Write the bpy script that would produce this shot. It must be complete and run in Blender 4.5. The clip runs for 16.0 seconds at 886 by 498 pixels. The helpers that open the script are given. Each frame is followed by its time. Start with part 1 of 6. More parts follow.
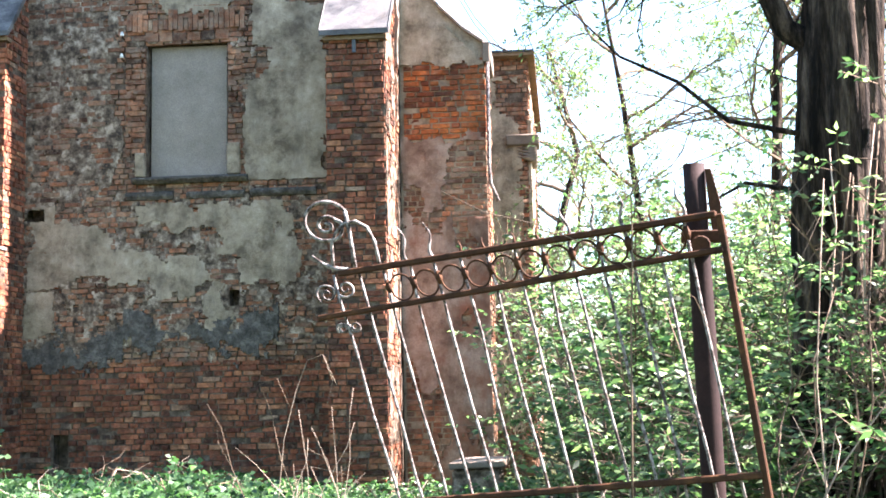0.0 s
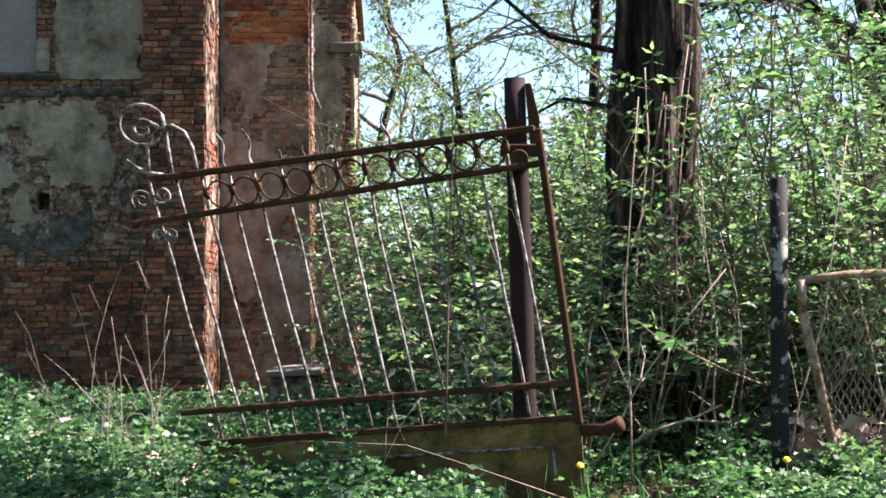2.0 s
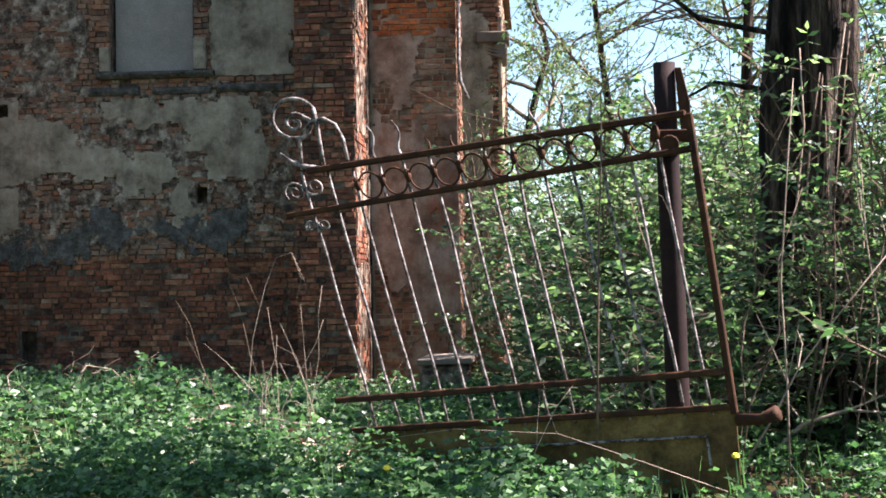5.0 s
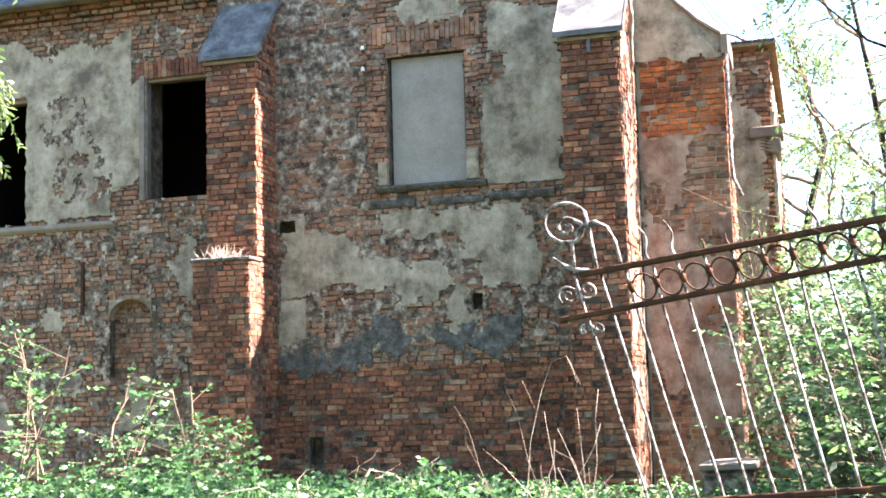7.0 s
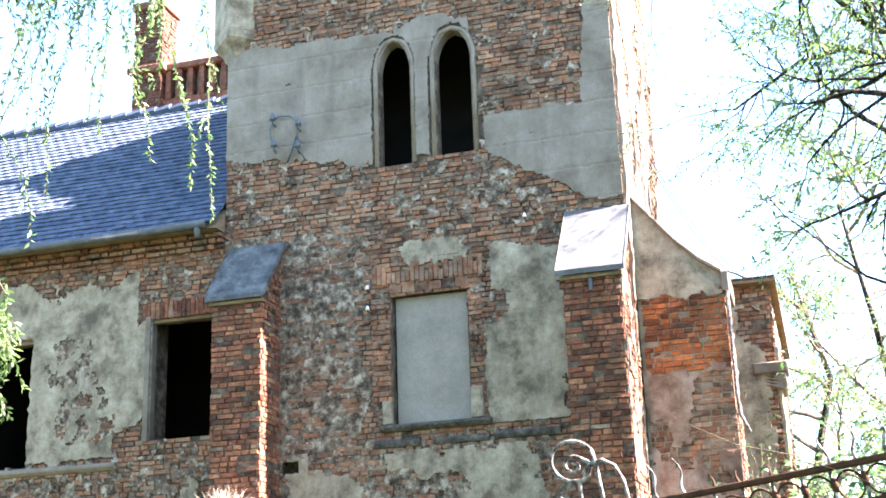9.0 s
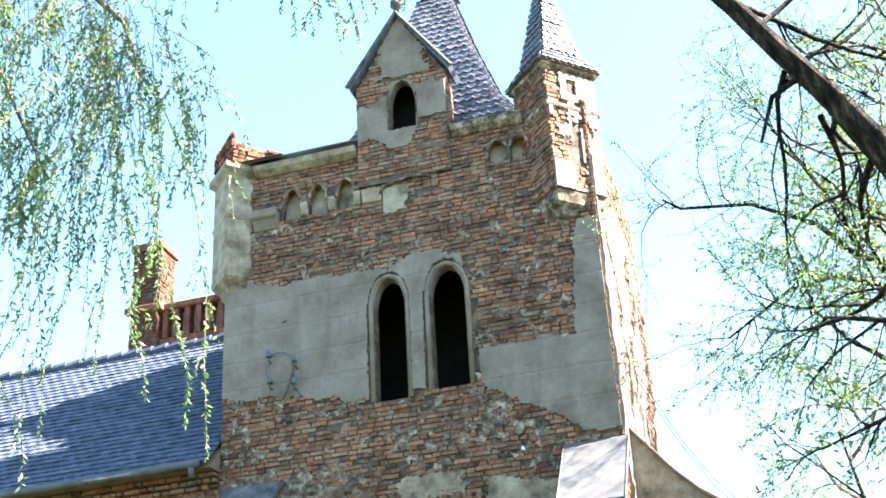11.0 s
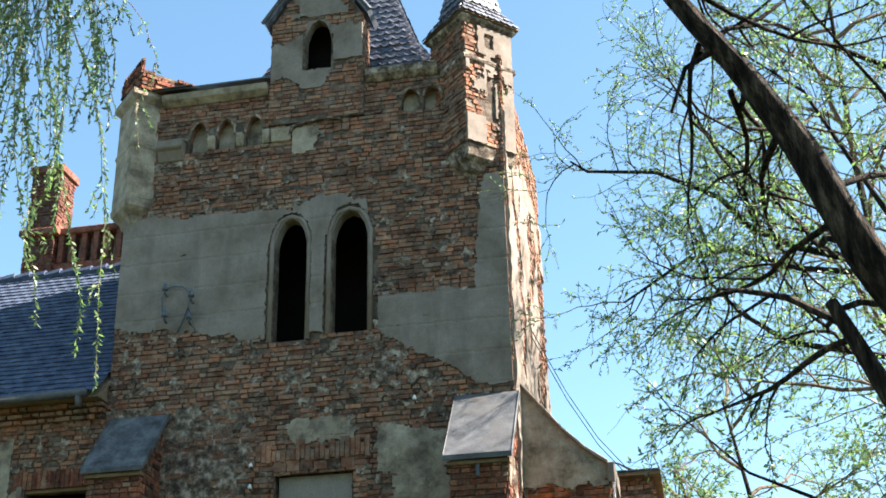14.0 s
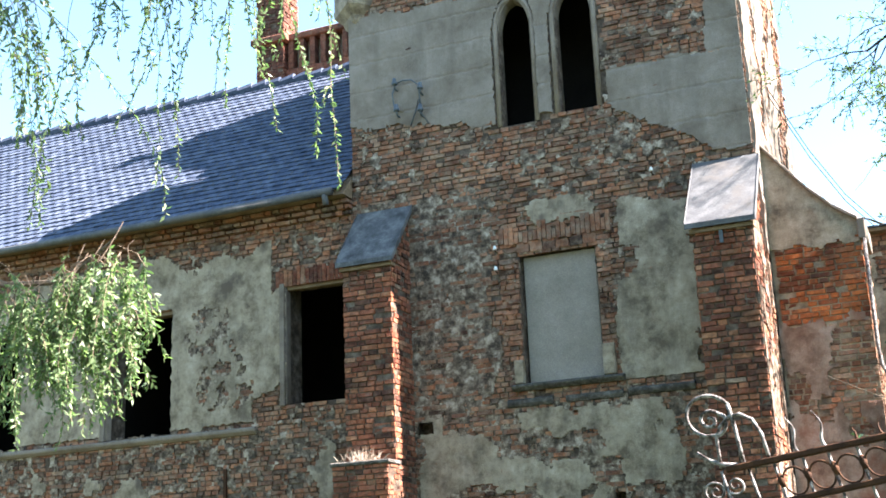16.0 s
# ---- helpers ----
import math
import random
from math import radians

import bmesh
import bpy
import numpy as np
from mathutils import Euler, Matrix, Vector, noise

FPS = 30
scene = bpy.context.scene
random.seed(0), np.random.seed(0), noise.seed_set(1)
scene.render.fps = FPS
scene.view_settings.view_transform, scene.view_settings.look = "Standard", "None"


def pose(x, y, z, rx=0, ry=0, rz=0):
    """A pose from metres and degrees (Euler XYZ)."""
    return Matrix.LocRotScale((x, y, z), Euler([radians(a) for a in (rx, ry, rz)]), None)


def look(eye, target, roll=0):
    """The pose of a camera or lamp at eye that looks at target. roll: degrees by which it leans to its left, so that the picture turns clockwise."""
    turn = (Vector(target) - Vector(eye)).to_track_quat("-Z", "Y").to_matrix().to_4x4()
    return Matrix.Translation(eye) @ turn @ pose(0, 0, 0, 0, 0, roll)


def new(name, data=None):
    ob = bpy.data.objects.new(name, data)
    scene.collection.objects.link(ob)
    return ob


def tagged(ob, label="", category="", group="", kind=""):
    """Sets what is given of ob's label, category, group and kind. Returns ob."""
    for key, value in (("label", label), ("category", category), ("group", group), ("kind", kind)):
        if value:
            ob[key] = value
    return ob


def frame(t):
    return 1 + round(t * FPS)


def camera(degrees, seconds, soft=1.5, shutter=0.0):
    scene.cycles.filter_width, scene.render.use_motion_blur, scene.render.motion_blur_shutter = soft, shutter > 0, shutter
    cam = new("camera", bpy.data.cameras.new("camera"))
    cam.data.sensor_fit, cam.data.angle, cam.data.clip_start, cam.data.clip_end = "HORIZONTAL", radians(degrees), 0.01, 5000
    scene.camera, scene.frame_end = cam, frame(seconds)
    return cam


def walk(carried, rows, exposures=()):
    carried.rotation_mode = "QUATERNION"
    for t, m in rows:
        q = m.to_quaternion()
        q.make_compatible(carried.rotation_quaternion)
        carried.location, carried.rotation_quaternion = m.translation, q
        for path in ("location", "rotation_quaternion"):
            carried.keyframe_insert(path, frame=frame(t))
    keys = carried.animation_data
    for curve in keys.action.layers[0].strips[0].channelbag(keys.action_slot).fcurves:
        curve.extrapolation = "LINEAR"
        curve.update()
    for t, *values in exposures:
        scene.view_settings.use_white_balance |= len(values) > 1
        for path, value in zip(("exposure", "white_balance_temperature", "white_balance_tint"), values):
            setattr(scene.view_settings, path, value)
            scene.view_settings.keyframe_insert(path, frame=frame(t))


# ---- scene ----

cam = camera(38.6, 16.0, soft=1.7)

# seconds, heading, tilt, lean: a hand-held camera that turns on one spot
PATH = [
    (0, 5.42, 6.26, -1.05),
    (0.5, 2.32, 6.34, -0.97),
    (1, -1.33, 6.29, -0.90),
    (1.5, -2.58, 3.70, -0.69),
    (2, -2.68, 2.06, -0.50),
    (2.5, -2.78, 1.35, -0.42),
    (3, -4.14, 1.03, -0.40),
    (3.5, -7.73, 1.11, -0.38),
    (4, -8.53, 1.18, -0.50),
    (4.5, -5.35, 1.40, -0.67),
    (5, 4.08, 1.63, -0.90),
    (5.2, 6.93, 1.71, -0.72),
    (7.3, 16.57, 7.91, -1.37),
    (7.4, 16.61, 8.35, -1.28),
    (7.5, 16.54, 8.74, -1.44),
    (8, 16.44, 11.77, -1.59),
    (8.5, 16.32, 14.78, -1.88),
    (9, 16.21, 17.33, -2.03),
    (9.5, 16.06, 20.25, -2.34),
    (10, 15.95, 22.59, -2.55),
    (10.2, 15.84, 23.75, -2.84),
    (12.3, 15.43, 30.91, -3.33),
    (12.5, 15.43, 30.91, -3.29),
    (13, 15.30, 30.67, -3.13),
    (13.5, 13.15, 29.01, -1.94),
    (14, 10.75, 25.36, -1.33),
    (14.5, 11.00, 20.14, -1.45),
    (15, 12.85, 17.88, -1.50),
    (15.5, 17.79, 16.44, -2.11),
    (16, 22.26, 15.74, -2.41),
]
EYE = (0.0, 0.0, 1.6)


def aim(yaw, tilt):
    a, b = radians(yaw), radians(tilt)
    return (-math.sin(a) * math.cos(b), math.cos(a) * math.cos(b), EYE[2] + math.sin(b))


walk(cam, [(t, look(EYE, aim(yaw, tilt), lean)) for t, yaw, tilt, lean in PATH],
     exposures=[(0.0, 3.65, 6650, 29), (0.5, 3.15, 6600, 28), (0.9, 2.92, 6600, 27), (1.6, 2.40, 6550, 27), (4.8, 2.25, 6500, 28), (5.2, 2.45, 6600, 28), (7.3, 4.0, 6700, 27), (8.2, 4.1, 6600, 25), (10.2, 4.0, 6450, 22), (12.3, 2.85, 6600, 11), (13.7, 2.6, 6550, 12), (14.4, 2.2, 6600, 16), (14.9, 2.15, 6600, 17), (15.5, 2.65, 6500, 17), (16.0, 3.35, 6550, 19)])

# ---- daylight ----
SUN = Vector((0.68, 0.065, 0.72)).normalized()
world = bpy.data.worlds.new("sky")
scene.world = world
world.use_nodes = True
wn = world.node_tree
sky = wn.nodes.new("ShaderNodeTexSky")
sky.sky_type = "NISHITA"
sky.sun_disc = False
sky.sun_elevation = math.asin(SUN.z)
sky.sun_rotation = math.atan2(SUN.x, SUN.y)
sky.air_density, sky.dust_density, sky.ozone_density = 1.0, 0.6, 1.0
tone = wn.nodes.new("ShaderNodeMix")
tone.data_type, tone.blend_type = "RGBA", "MULTIPLY"
tone.inputs[0].default_value = 1.0
tone.inputs[7].default_value = (0.80, 1.0, 0.95, 1)
wn.links.new(sky.outputs[0], tone.inputs[6])
wn.links.new(tone.outputs[2], wn.nodes["Background"].inputs[0])
wn.nodes["Background"].inputs[1].default_value = 0.065
sun_data = bpy.data.lights.new("sun", "SUN")
sun_data.energy, sun_data.angle, sun_data.color = 5.0, radians(0.53), (1.0, 0.95, 0.87)
sun_lamp = new("sun", sun_data)
sun_lamp.matrix_world = look(SUN * 60, (0, 0, 0))


# ---- mesh helpers ----
class Mesh:
    """Collects vertices and faces of one mesh."""

    def __init__(self):
        self.v, self.f = [], []

    def add(self, verts, faces):
        n = len(self.v)
        self.v += [tuple(p) for p in verts]
        self.f += [tuple(i + n for i in q) for q in faces]
        return self

    def box(self, x0, x1, y0, y1, z0, z1):
        p = [(x, y, z) for x in (x0, x1) for y in (y0, y1) for z in (z0, z1)]
        return self.add(p, [(0, 1, 3, 2), (4, 6, 7, 5), (0, 4, 5, 1), (2, 3, 7, 6), (0, 2, 6, 4), (1, 5, 7, 3)])

    def tube(self, pts, radii, n=8, cap=True):
        pts = [Vector(p) for p in pts]
        if not isinstance(radii, (list, tuple)):
            radii = [radii] * len(pts)
        ring, side = [], None
        for i, p in enumerate(pts):
            d = (pts[min(i + 1, len(pts) - 1)] - pts[max(i - 1, 0)]).normalized()
            if side is None:
                side = d.orthogonal().normalized()
            side = (side - d * side.dot(d))
            side = side.normalized() if side.length > 1e-6 else d.orthogonal().normalized()
            up = d.cross(side)
            ring += [p + (side * math.cos(a) + up * math.sin(a)) * radii[i] for a in [2 * math.pi * k / n for k in range(n)]]
        faces = []
        for i in range(len(pts) - 1):
            for k in range(n):
                a, b = i * n + k, i * n + (k + 1) % n
                faces.append((a, b, b + n, a + n))
        if cap:
            faces.append(tuple(range(n))[::-1])
            faces.append(tuple(range((len(pts) - 1) * n, len(pts) * n)))
        return self.add(ring, faces)

    def prism(self, outline, lift):
        """A plane outline pushed along the vector lift."""
        n = len(outline)
        lift = Vector(lift)
        p = [Vector(q) for q in outline]
        return self.add(p + [q + lift for q in p], [tuple(range(n))[::-1], tuple(range(n, 2 * n))] + [(i, (i + 1) % n, (i + 1) % n + n, i + n) for i in range(n)])


def finish(name, m, material, parent=None, label="", smooth=False, bevel=0.0):
    me = bpy.data.meshes.new(name)
    me.from_pydata(m.v, [], m.f)
    me.update()
    bm = bmesh.new()
    bm.from_mesh(me)
    bmesh.ops.recalc_face_normals(bm, faces=bm.faces)
    if bevel:
        bmesh.ops.bevel(bm, geom=[e for e in bm.edges if e.is_manifold and e.calc_face_angle(0) > 0.6], offset=bevel, segments=1, affect="EDGES", clamp_overlap=True)
    bm.to_mesh(me)
    bm.free()
    if smooth:
        me.polygons.foreach_set("use_smooth", [True] * len(me.polygons))
    me.materials.append(material)
    ob = new(name, me)
    if parent:
        ob.parent = parent
    if label:
        ob["label"] = label
    return ob


def part(name, m, material, parent, label="", smooth=False, bevel=0.0):
    return finish(name, m, material, parent, label, smooth, bevel)


def thing(name, label, category, group="", kind="", at=(0, 0, 0)):
    ob = new(name)
    ob.location = at
    return tagged(ob, label, category, group, kind)


def fbm(x, y, z=0.0, octaves=4):
    return noise.fractal((x, y, z), 0.9, 2.1, octaves)


# ---- materials ----
def material(name):
    m = bpy.data.materials.new(name)
    m.use_nodes = True
    t = m.node_tree
    return m, t, t.nodes["Principled BSDF"]


def ramp(t, source, stops):
    r = t.nodes.new("ShaderNodeValToRGB")
    while len(r.color_ramp.elements) < len(stops):
        r.color_ramp.elements.new(0.5)
    for e, (at, c) in zip(r.color_ramp.elements, stops):
        e.position, e.color = at, (*c, 1)
    t.links.new(source, r.inputs[0])
    return r.outputs[0]


def speck(t, scale, detail=6.0, rough=0.6, stretch=(1, 1, 1), shift=0.0):
    geo = t.nodes.new("ShaderNodeNewGeometry")
    mp = t.nodes.new("ShaderNodeMapping")
    mp.inputs["Scale"].default_value = stretch
    mp.inputs["Location"].default_value = (shift, shift * 1.7, shift * 0.6)
    n = t.nodes.new("ShaderNodeTexNoise")
    n.inputs["Scale"].default_value, n.inputs["Detail"].default_value, n.inputs["Roughness"].default_value = scale, detail, rough
    t.links.new(geo.outputs["Position"], mp.inputs[0])
    t.links.new(mp.outputs[0], n.inputs[0])
    return n.outputs[0]


def mix(t, fac, a, b, kind="MIX"):
    n = t.nodes.new("ShaderNodeMix")
    n.data_type, n.blend_type = "RGBA", kind
    for k, s in ((0, fac), (6, a), (7, b)):
        if hasattr(s, "links"):
            t.links.new(s, n.inputs[k])
        else:
            n.inputs[k].default_value = s if k == 0 else (*s, 1)
    return n.outputs[2]


def bump(t, bsdf, height, strength, distance=0.01):
    b = t.nodes.new("ShaderNodeBump")
    b.inputs["Strength"].default_value, b.inputs["Distance"].default_value = strength, distance
    t.links.new(height, b.inputs["Height"])
    t.links.new(b.outputs[0], bsdf.inputs["Normal"])


def surface(name, stops, scale=3.0, fine=40.0, rough=0.85, relief=0.4, metal=0.0, dirt=None, dirt_at=(0.5, 0.7), stretch=(1, 1, 1), depth=0.01, streak=0.0):
    """Two scales of noise: a colour ramp over the large one, darkening grain of the fine one, stains of their own colour."""
    m, t, b = material(name)
    big, small = speck(t, scale, 11.0, 0.72, stretch=stretch), speck(t, fine, 4, 0.7, stretch=stretch, shift=3.1)
    c = ramp(t, big, stops)
    g = ramp(t, small, [(0.3, (0.72, 0.72, 0.72)), (0.7, (1.15, 1.15, 1.15))])
    c = mix(t, 1.0, c, g, "MULTIPLY")
    if dirt:
        d = ramp(t, speck(t, scale * 0.45, 8, 0.65, shift=7.7), [(dirt_at[0], (0, 0, 0)), (dirt_at[1], (1, 1, 1))])
        c = mix(t, d, c, dirt)
    if streak:                              # rain streaks
        w = ramp(t, speck(t, 3.2, 8, 0.7, stretch=(1, 1, 0.14), shift=4.4), [(0.5, (0, 0, 0)), (0.72, (streak, streak, streak))])
        c = mix(t, w, c, (0.075, 0.062, 0.05))
    t.links.new(c, b.inputs["Base Color"])
    b.inputs["Roughness"].default_value, b.inputs["Metallic"].default_value = rough, metal
    b.inputs["Specular IOR Level"].default_value = 0.15 if rough > 0.7 else 0.4
    bump(t, b, small, relief, depth)
    return m


def brick_surface(name, tones, island=True, soot=0.65, pale=0.0):
    """Fired clay: one tone a brick, spalled and mottled faces, soot, lime and rain stains across the wall."""
    m, t, b = material(name)
    if island:
        r = t.nodes.new("ShaderNodeNewGeometry").outputs["Random Per Island"]
    else:
        r = t.nodes.new("ShaderNodeObjectInfo").outputs["Random"]
    c = ramp(t, r, tones)
    blotch = ramp(t, speck(t, 1.7, 7, 0.65, shift=17.0), [(0.36, (0.62, 0.60, 0.60)), (0.5, (1.0, 1.0, 1.0)), (0.64, (1.45, 1.5, 1.5))])
    c = mix(t, 1.0, c, blotch, "MULTIPLY")
    mottle = ramp(t, speck(t, 16.0, 8, 0.75, shift=21.0), [(0.34, (0.42, 0.42, 0.42)), (0.5, (0.95, 0.95, 0.95)), (0.66, (1.5, 1.5, 1.5))])
    c = mix(t, 1.0, c, mottle, "MULTIPLY")
    g = ramp(t, speck(t, 70, 5, 0.75), [(0.3, (0.55, 0.55, 0.55)), (0.7, (1.25, 1.25, 1.25))])
    c = mix(t, 1.0, c, g, "MULTIPLY")
    lime = ramp(t, speck(t, 5.5, 10, 0.78, shift=5.0), [(0.55 - pale * 0.2, (0, 0, 0)), (0.70 - pale * 0.2, (0.75, 0.75, 0.75))])
    c = mix(t, lime, c, (0.29, 0.225, 0.17))
    dust = ramp(t, speck(t, 13.0, 8, 0.78, shift=8.0), [(0.46, (0, 0, 0)), (0.70, (0.6, 0.6, 0.6))])
    c = mix(t, dust, c, (0.27, 0.165, 0.11))
    dark = ramp(t, speck(t, 1.6, 10, 0.75, shift=11.0), [(0.5, (0, 0, 0)), (0.68, (soot, soot, soot))])
    c = mix(t, dark, c, (0.04, 0.031, 0.027))
    rain = ramp(t, speck(t, 3.0, 9, 0.74, stretch=(1, 1, 0.2), shift=13.0), [(0.5, (0, 0, 0)), (0.72, (soot, soot, soot))])
    c = mix(t, rain, c, (0.05, 0.036, 0.03))
    t.links.new(c, b.inputs["Base Color"])
    b.inputs["Roughness"].default_value = 0.92
    b.inputs["Specular IOR Level"].default_value = 0.12
    bump(t, b, speck(t, 38, 8, 0.75, shift=2.0), 0.9, 0.02)
    return m


def leaf_surface(name, stops, gloss=0.45, through_light=0.45):
    m, t, b = material(name)
    r = t.nodes.new("ShaderNodeNewGeometry").outputs["Random Per Island"]
    c = ramp(t, r, stops)
    t.links.new(c, b.inputs["Base Color"])
    b.inputs["Roughness"].default_value = gloss
    tr = t.nodes.new("ShaderNodeBsdfTranslucent")
    t.links.new(mix(t, 1.0, c, (1.02, 1.3, 0.82), "MULTIPLY"), tr.inputs[0])
    mx = t.nodes.new("ShaderNodeMixShader")
    mx.inputs[0].default_value = through_light
    t.links.new(b.outputs[0], mx.inputs[1])
    t.links.new(tr.outputs[0], mx.inputs[2])
    t.links.new(mx.outputs[0], t.nodes["Material Output"].inputs[0])
    return m


RED = [(0.0, (0.035, 0.020, 0.017)), (0.12, (0.105, 0.036, 0.024)), (0.4, (0.25, 0.075, 0.042)), (0.8, (0.345, 0.118, 0.062)), (0.95, (0.39, 0.17, 0.09)), (1.0, (0.30, 0.205, 0.145))]
OLD = [(0.0, (0.045, 0.026, 0.020)), (0.12, (0.145, 0.060, 0.038)), (0.45, (0.29, 0.110, 0.058)), (0.82, (0.385, 0.16, 0.086)), (1.0, (0.335, 0.215, 0.145))]
BRIGHT = [(0.0, (0.12, 0.035, 0.02)), (0.3, (0.36, 0.085, 0.025)), (0.8, (0.50, 0.145, 0.04)), (1.0, (0.36, 0.14, 0.065))]
brick_mat = brick_surface("weathered_brick", OLD, soot=0.5, pale=0.45)
brick_one = brick_surface("single_brick", RED, island=False, soot=0.8)
brick_red = brick_surface("red_brick", RED, soot=0.7)
brick_bright = brick_surface("orange_brick", BRIGHT, soot=0.8)
pink_plaster = surface("brick_stained_plaster", [(0.36, (0.13, 0.078, 0.058)), (0.47, (0.25, 0.165, 0.122)), (0.60, (0.40, 0.30, 0.24))], 2.2, 70, 0.95, 0.5, streak=0.5, dirt=(0.22, 0.085, 0.05), dirt_at=(0.52, 0.66), depth=0.02)
mortar = surface("lime_mortar", [(0.34, (0.045, 0.032, 0.025)), (0.5, (0.12, 0.088, 0.066)), (0.66, (0.25, 0.195, 0.15))], 6, 60, 0.95, 0.8, depth=0.03)
plaster = surface("grey_plaster", [(0.34, (0.165, 0.128, 0.098)), (0.5, (0.232, 0.188, 0.152)), (0.66, (0.285, 0.235, 0.196))], 1.6, 80, 0.95, 0.4, streak=0.4, dirt=(0.125, 0.094, 0.072), dirt_at=(0.54, 0.68))
plaster_old = surface("stained_old_plaster", [(0.36, (0.165, 0.127, 0.090)), (0.46, (0.305, 0.242, 0.174)), (0.56, (0.41, 0.332, 0.244)), (0.68, (0.54, 0.445, 0.345))], 3.0, 70, 0.95, 0.8, streak=0.5, dirt=(0.131, 0.101, 0.078), dirt_at=(0.56, 0.66), depth=0.02)
smear_mat = surface("lime_smear", [(0.40, (0.062, 0.046, 0.036)), (0.48, (0.165, 0.122, 0.090)), (0.54, (0.285, 0.220, 0.165)), (0.62, (0.54, 0.44, 0.345))], 6.5, 60, 0.95, 0.9, depth=0.03)
cement = surface("dark_cement_render", [(0.36, (0.05, 0.046, 0.041)), (0.5, (0.115, 0.105, 0.093)), (0.64, (0.21, 0.193, 0.172))], 6.5, 30, 0.95, 1.0, depth=0.04)
panel_mat = surface("cement_board", [(0.34, (0.225, 0.192, 0.160)), (0.5, (0.268, 0.230, 0.195)), (0.66, (0.312, 0.268, 0.232))], 2.2, 60, 0.92, 0.25, streak=0.12)
zinc = surface("zinc_sheet", [(0.36, (0.06, 0.061, 0.065)), (0.5, (0.095, 0.097, 0.10)), (0.64, (0.14, 0.14, 0.142))], 3.5, 40, 0.65, 0.2, metal=0.2, dirt=(0.10, 0.092, 0.085), dirt_at=(0.52, 0.64))
lead = surface("dull_lead_sheet", [(0.36, (0.05, 0.05, 0.052)), (0.5, (0.095, 0.096, 0.098)), (0.64, (0.17, 0.17, 0.17))], 4.0, 40, 0.72, 0.3, metal=0.1, dirt=(0.15, 0.15, 0.145), dirt_at=(0.58, 0.66))
slate = surface("slate", [(0.34, (0.045, 0.046, 0.058)), (0.5, (0.10, 0.102, 0.125)), (0.66, (0.19, 0.19, 0.225))], 6, 50, 0.5, 0.4)
tile_mat = surface("dark_roof_tile", [(0.34, (0.032, 0.045, 0.076)), (0.5, (0.062, 0.080, 0.122)), (0.66, (0.115, 0.135, 0.18))], 5.0, 40, 0.75, 0.4)
rust = surface("rusty_iron", [(0.3, (0.022, 0.012, 0.009)), (0.55, (0.065, 0.03, 0.016)), (0.75, (0.14, 0.065, 0.028))], 9, 90, 0.75, 0.6, metal=0.25, depth=0.004)
flaked = surface("flaking_grey_paint", [(0.45, (0.03, 0.02, 0.015)), (0.50, (0.17, 0.15, 0.14)), (0.66, (0.36, 0.34, 0.32))], 22, 90, 0.7, 0.5, depth=0.004)
post_mat = surface("dark_painted_iron", [(0.3, (0.010, 0.006, 0.006)), (0.7, (0.026, 0.014, 0.013))], 7, 60, 0.8, 0.35, depth=0.004)
tar_mat = surface("tarred_iron", [(0.3, (0.012, 0.012, 0.012)), (0.555, (0.02, 0.018, 0.017)), (0.585, (0.26, 0.25, 0.23))], 6, 80, 0.8, 0.4, depth=0.004)
bark = surface("furrowed_bark", [(0.40, (0.006, 0.005, 0.004)), (0.5, (0.036, 0.026, 0.020)), (0.58, (0.10, 0.075, 0.056)), (0.68, (0.22, 0.175, 0.135))], 11, 40, 0.95, 1.0, stretch=(1, 1, 0.13), depth=0.08)
twig_mat = surface("grey_brown_twig", [(0.3, (0.07, 0.048, 0.034)), (0.7, (0.22, 0.165, 0.12))], 12, 60, 0.9, 0.4)
straw = surface("bleached_stalk", [(0.3, (0.22, 0.16, 0.12)), (0.7, (0.42, 0.35, 0.28))], 12, 60, 0.85, 0.2)
board_mat = surface("weathered_wood", [(0.3, (0.12, 0.08, 0.05)), (0.7, (0.28, 0.20, 0.13))], 9, 60, 0.9, 0.5, stretch=(0.3, 0.3, 1))
earth = surface("leafy_soil", [(0.3, (0.035, 0.028, 0.018)), (0.55, (0.05, 0.06, 0.022)), (0.75, (0.075, 0.095, 0.03))], 1.6, 30, 0.95, 0.9, depth=0.03)
# Near-black: puts the rooms' shade into colour; also for lantern and wires.
dark_in = surface("shade_and_wire_black", [(0.3, (0.008, 0.007, 0.006)), (0.7, (0.018, 0.015, 0.013))], 2, 30, 0.95, 0.3)
porcelain = surface("white_porcelain", [(0.3, (0.7, 0.7, 0.68)), (0.7, (0.8, 0.8, 0.78))], 5, 50, 0.25, 0.0)
blue_iron = surface("blue_grey_iron", [(0.3, (0.05, 0.06, 0.075)), (0.7, (0.11, 0.13, 0.15))], 12, 60, 0.6, 0.3)
herb_leaf = leaf_surface("herb_leaf", [(0.0, (0.018, 0.05, 0.02)), (0.4, (0.045, 0.115, 0.048)), (0.8, (0.10, 0.205, 0.085)), (1.0, (0.20, 0.32, 0.15))], 0.45)
elder_leaf = leaf_surface("elder_leaf", [(0.0, (0.012, 0.04, 0.018)), (0.35, (0.054, 0.115, 0.052)), (0.75, (0.145, 0.235, 0.11)), (1.0, (0.30, 0.40, 0.20))], 0.45, 0.5)
willow_leaf = leaf_surface("willow_leaf", [(0.0, (0.06, 0.105, 0.045)), (0.6, (0.14, 0.205, 0.085)), (1.0, (0.25, 0.31, 0.15))], 0.5)
dry_leaf = leaf_surface("dry_leaf", [(0.0, (0.05, 0.035, 0.025)), (1.0, (0.13, 0.09, 0.06))])
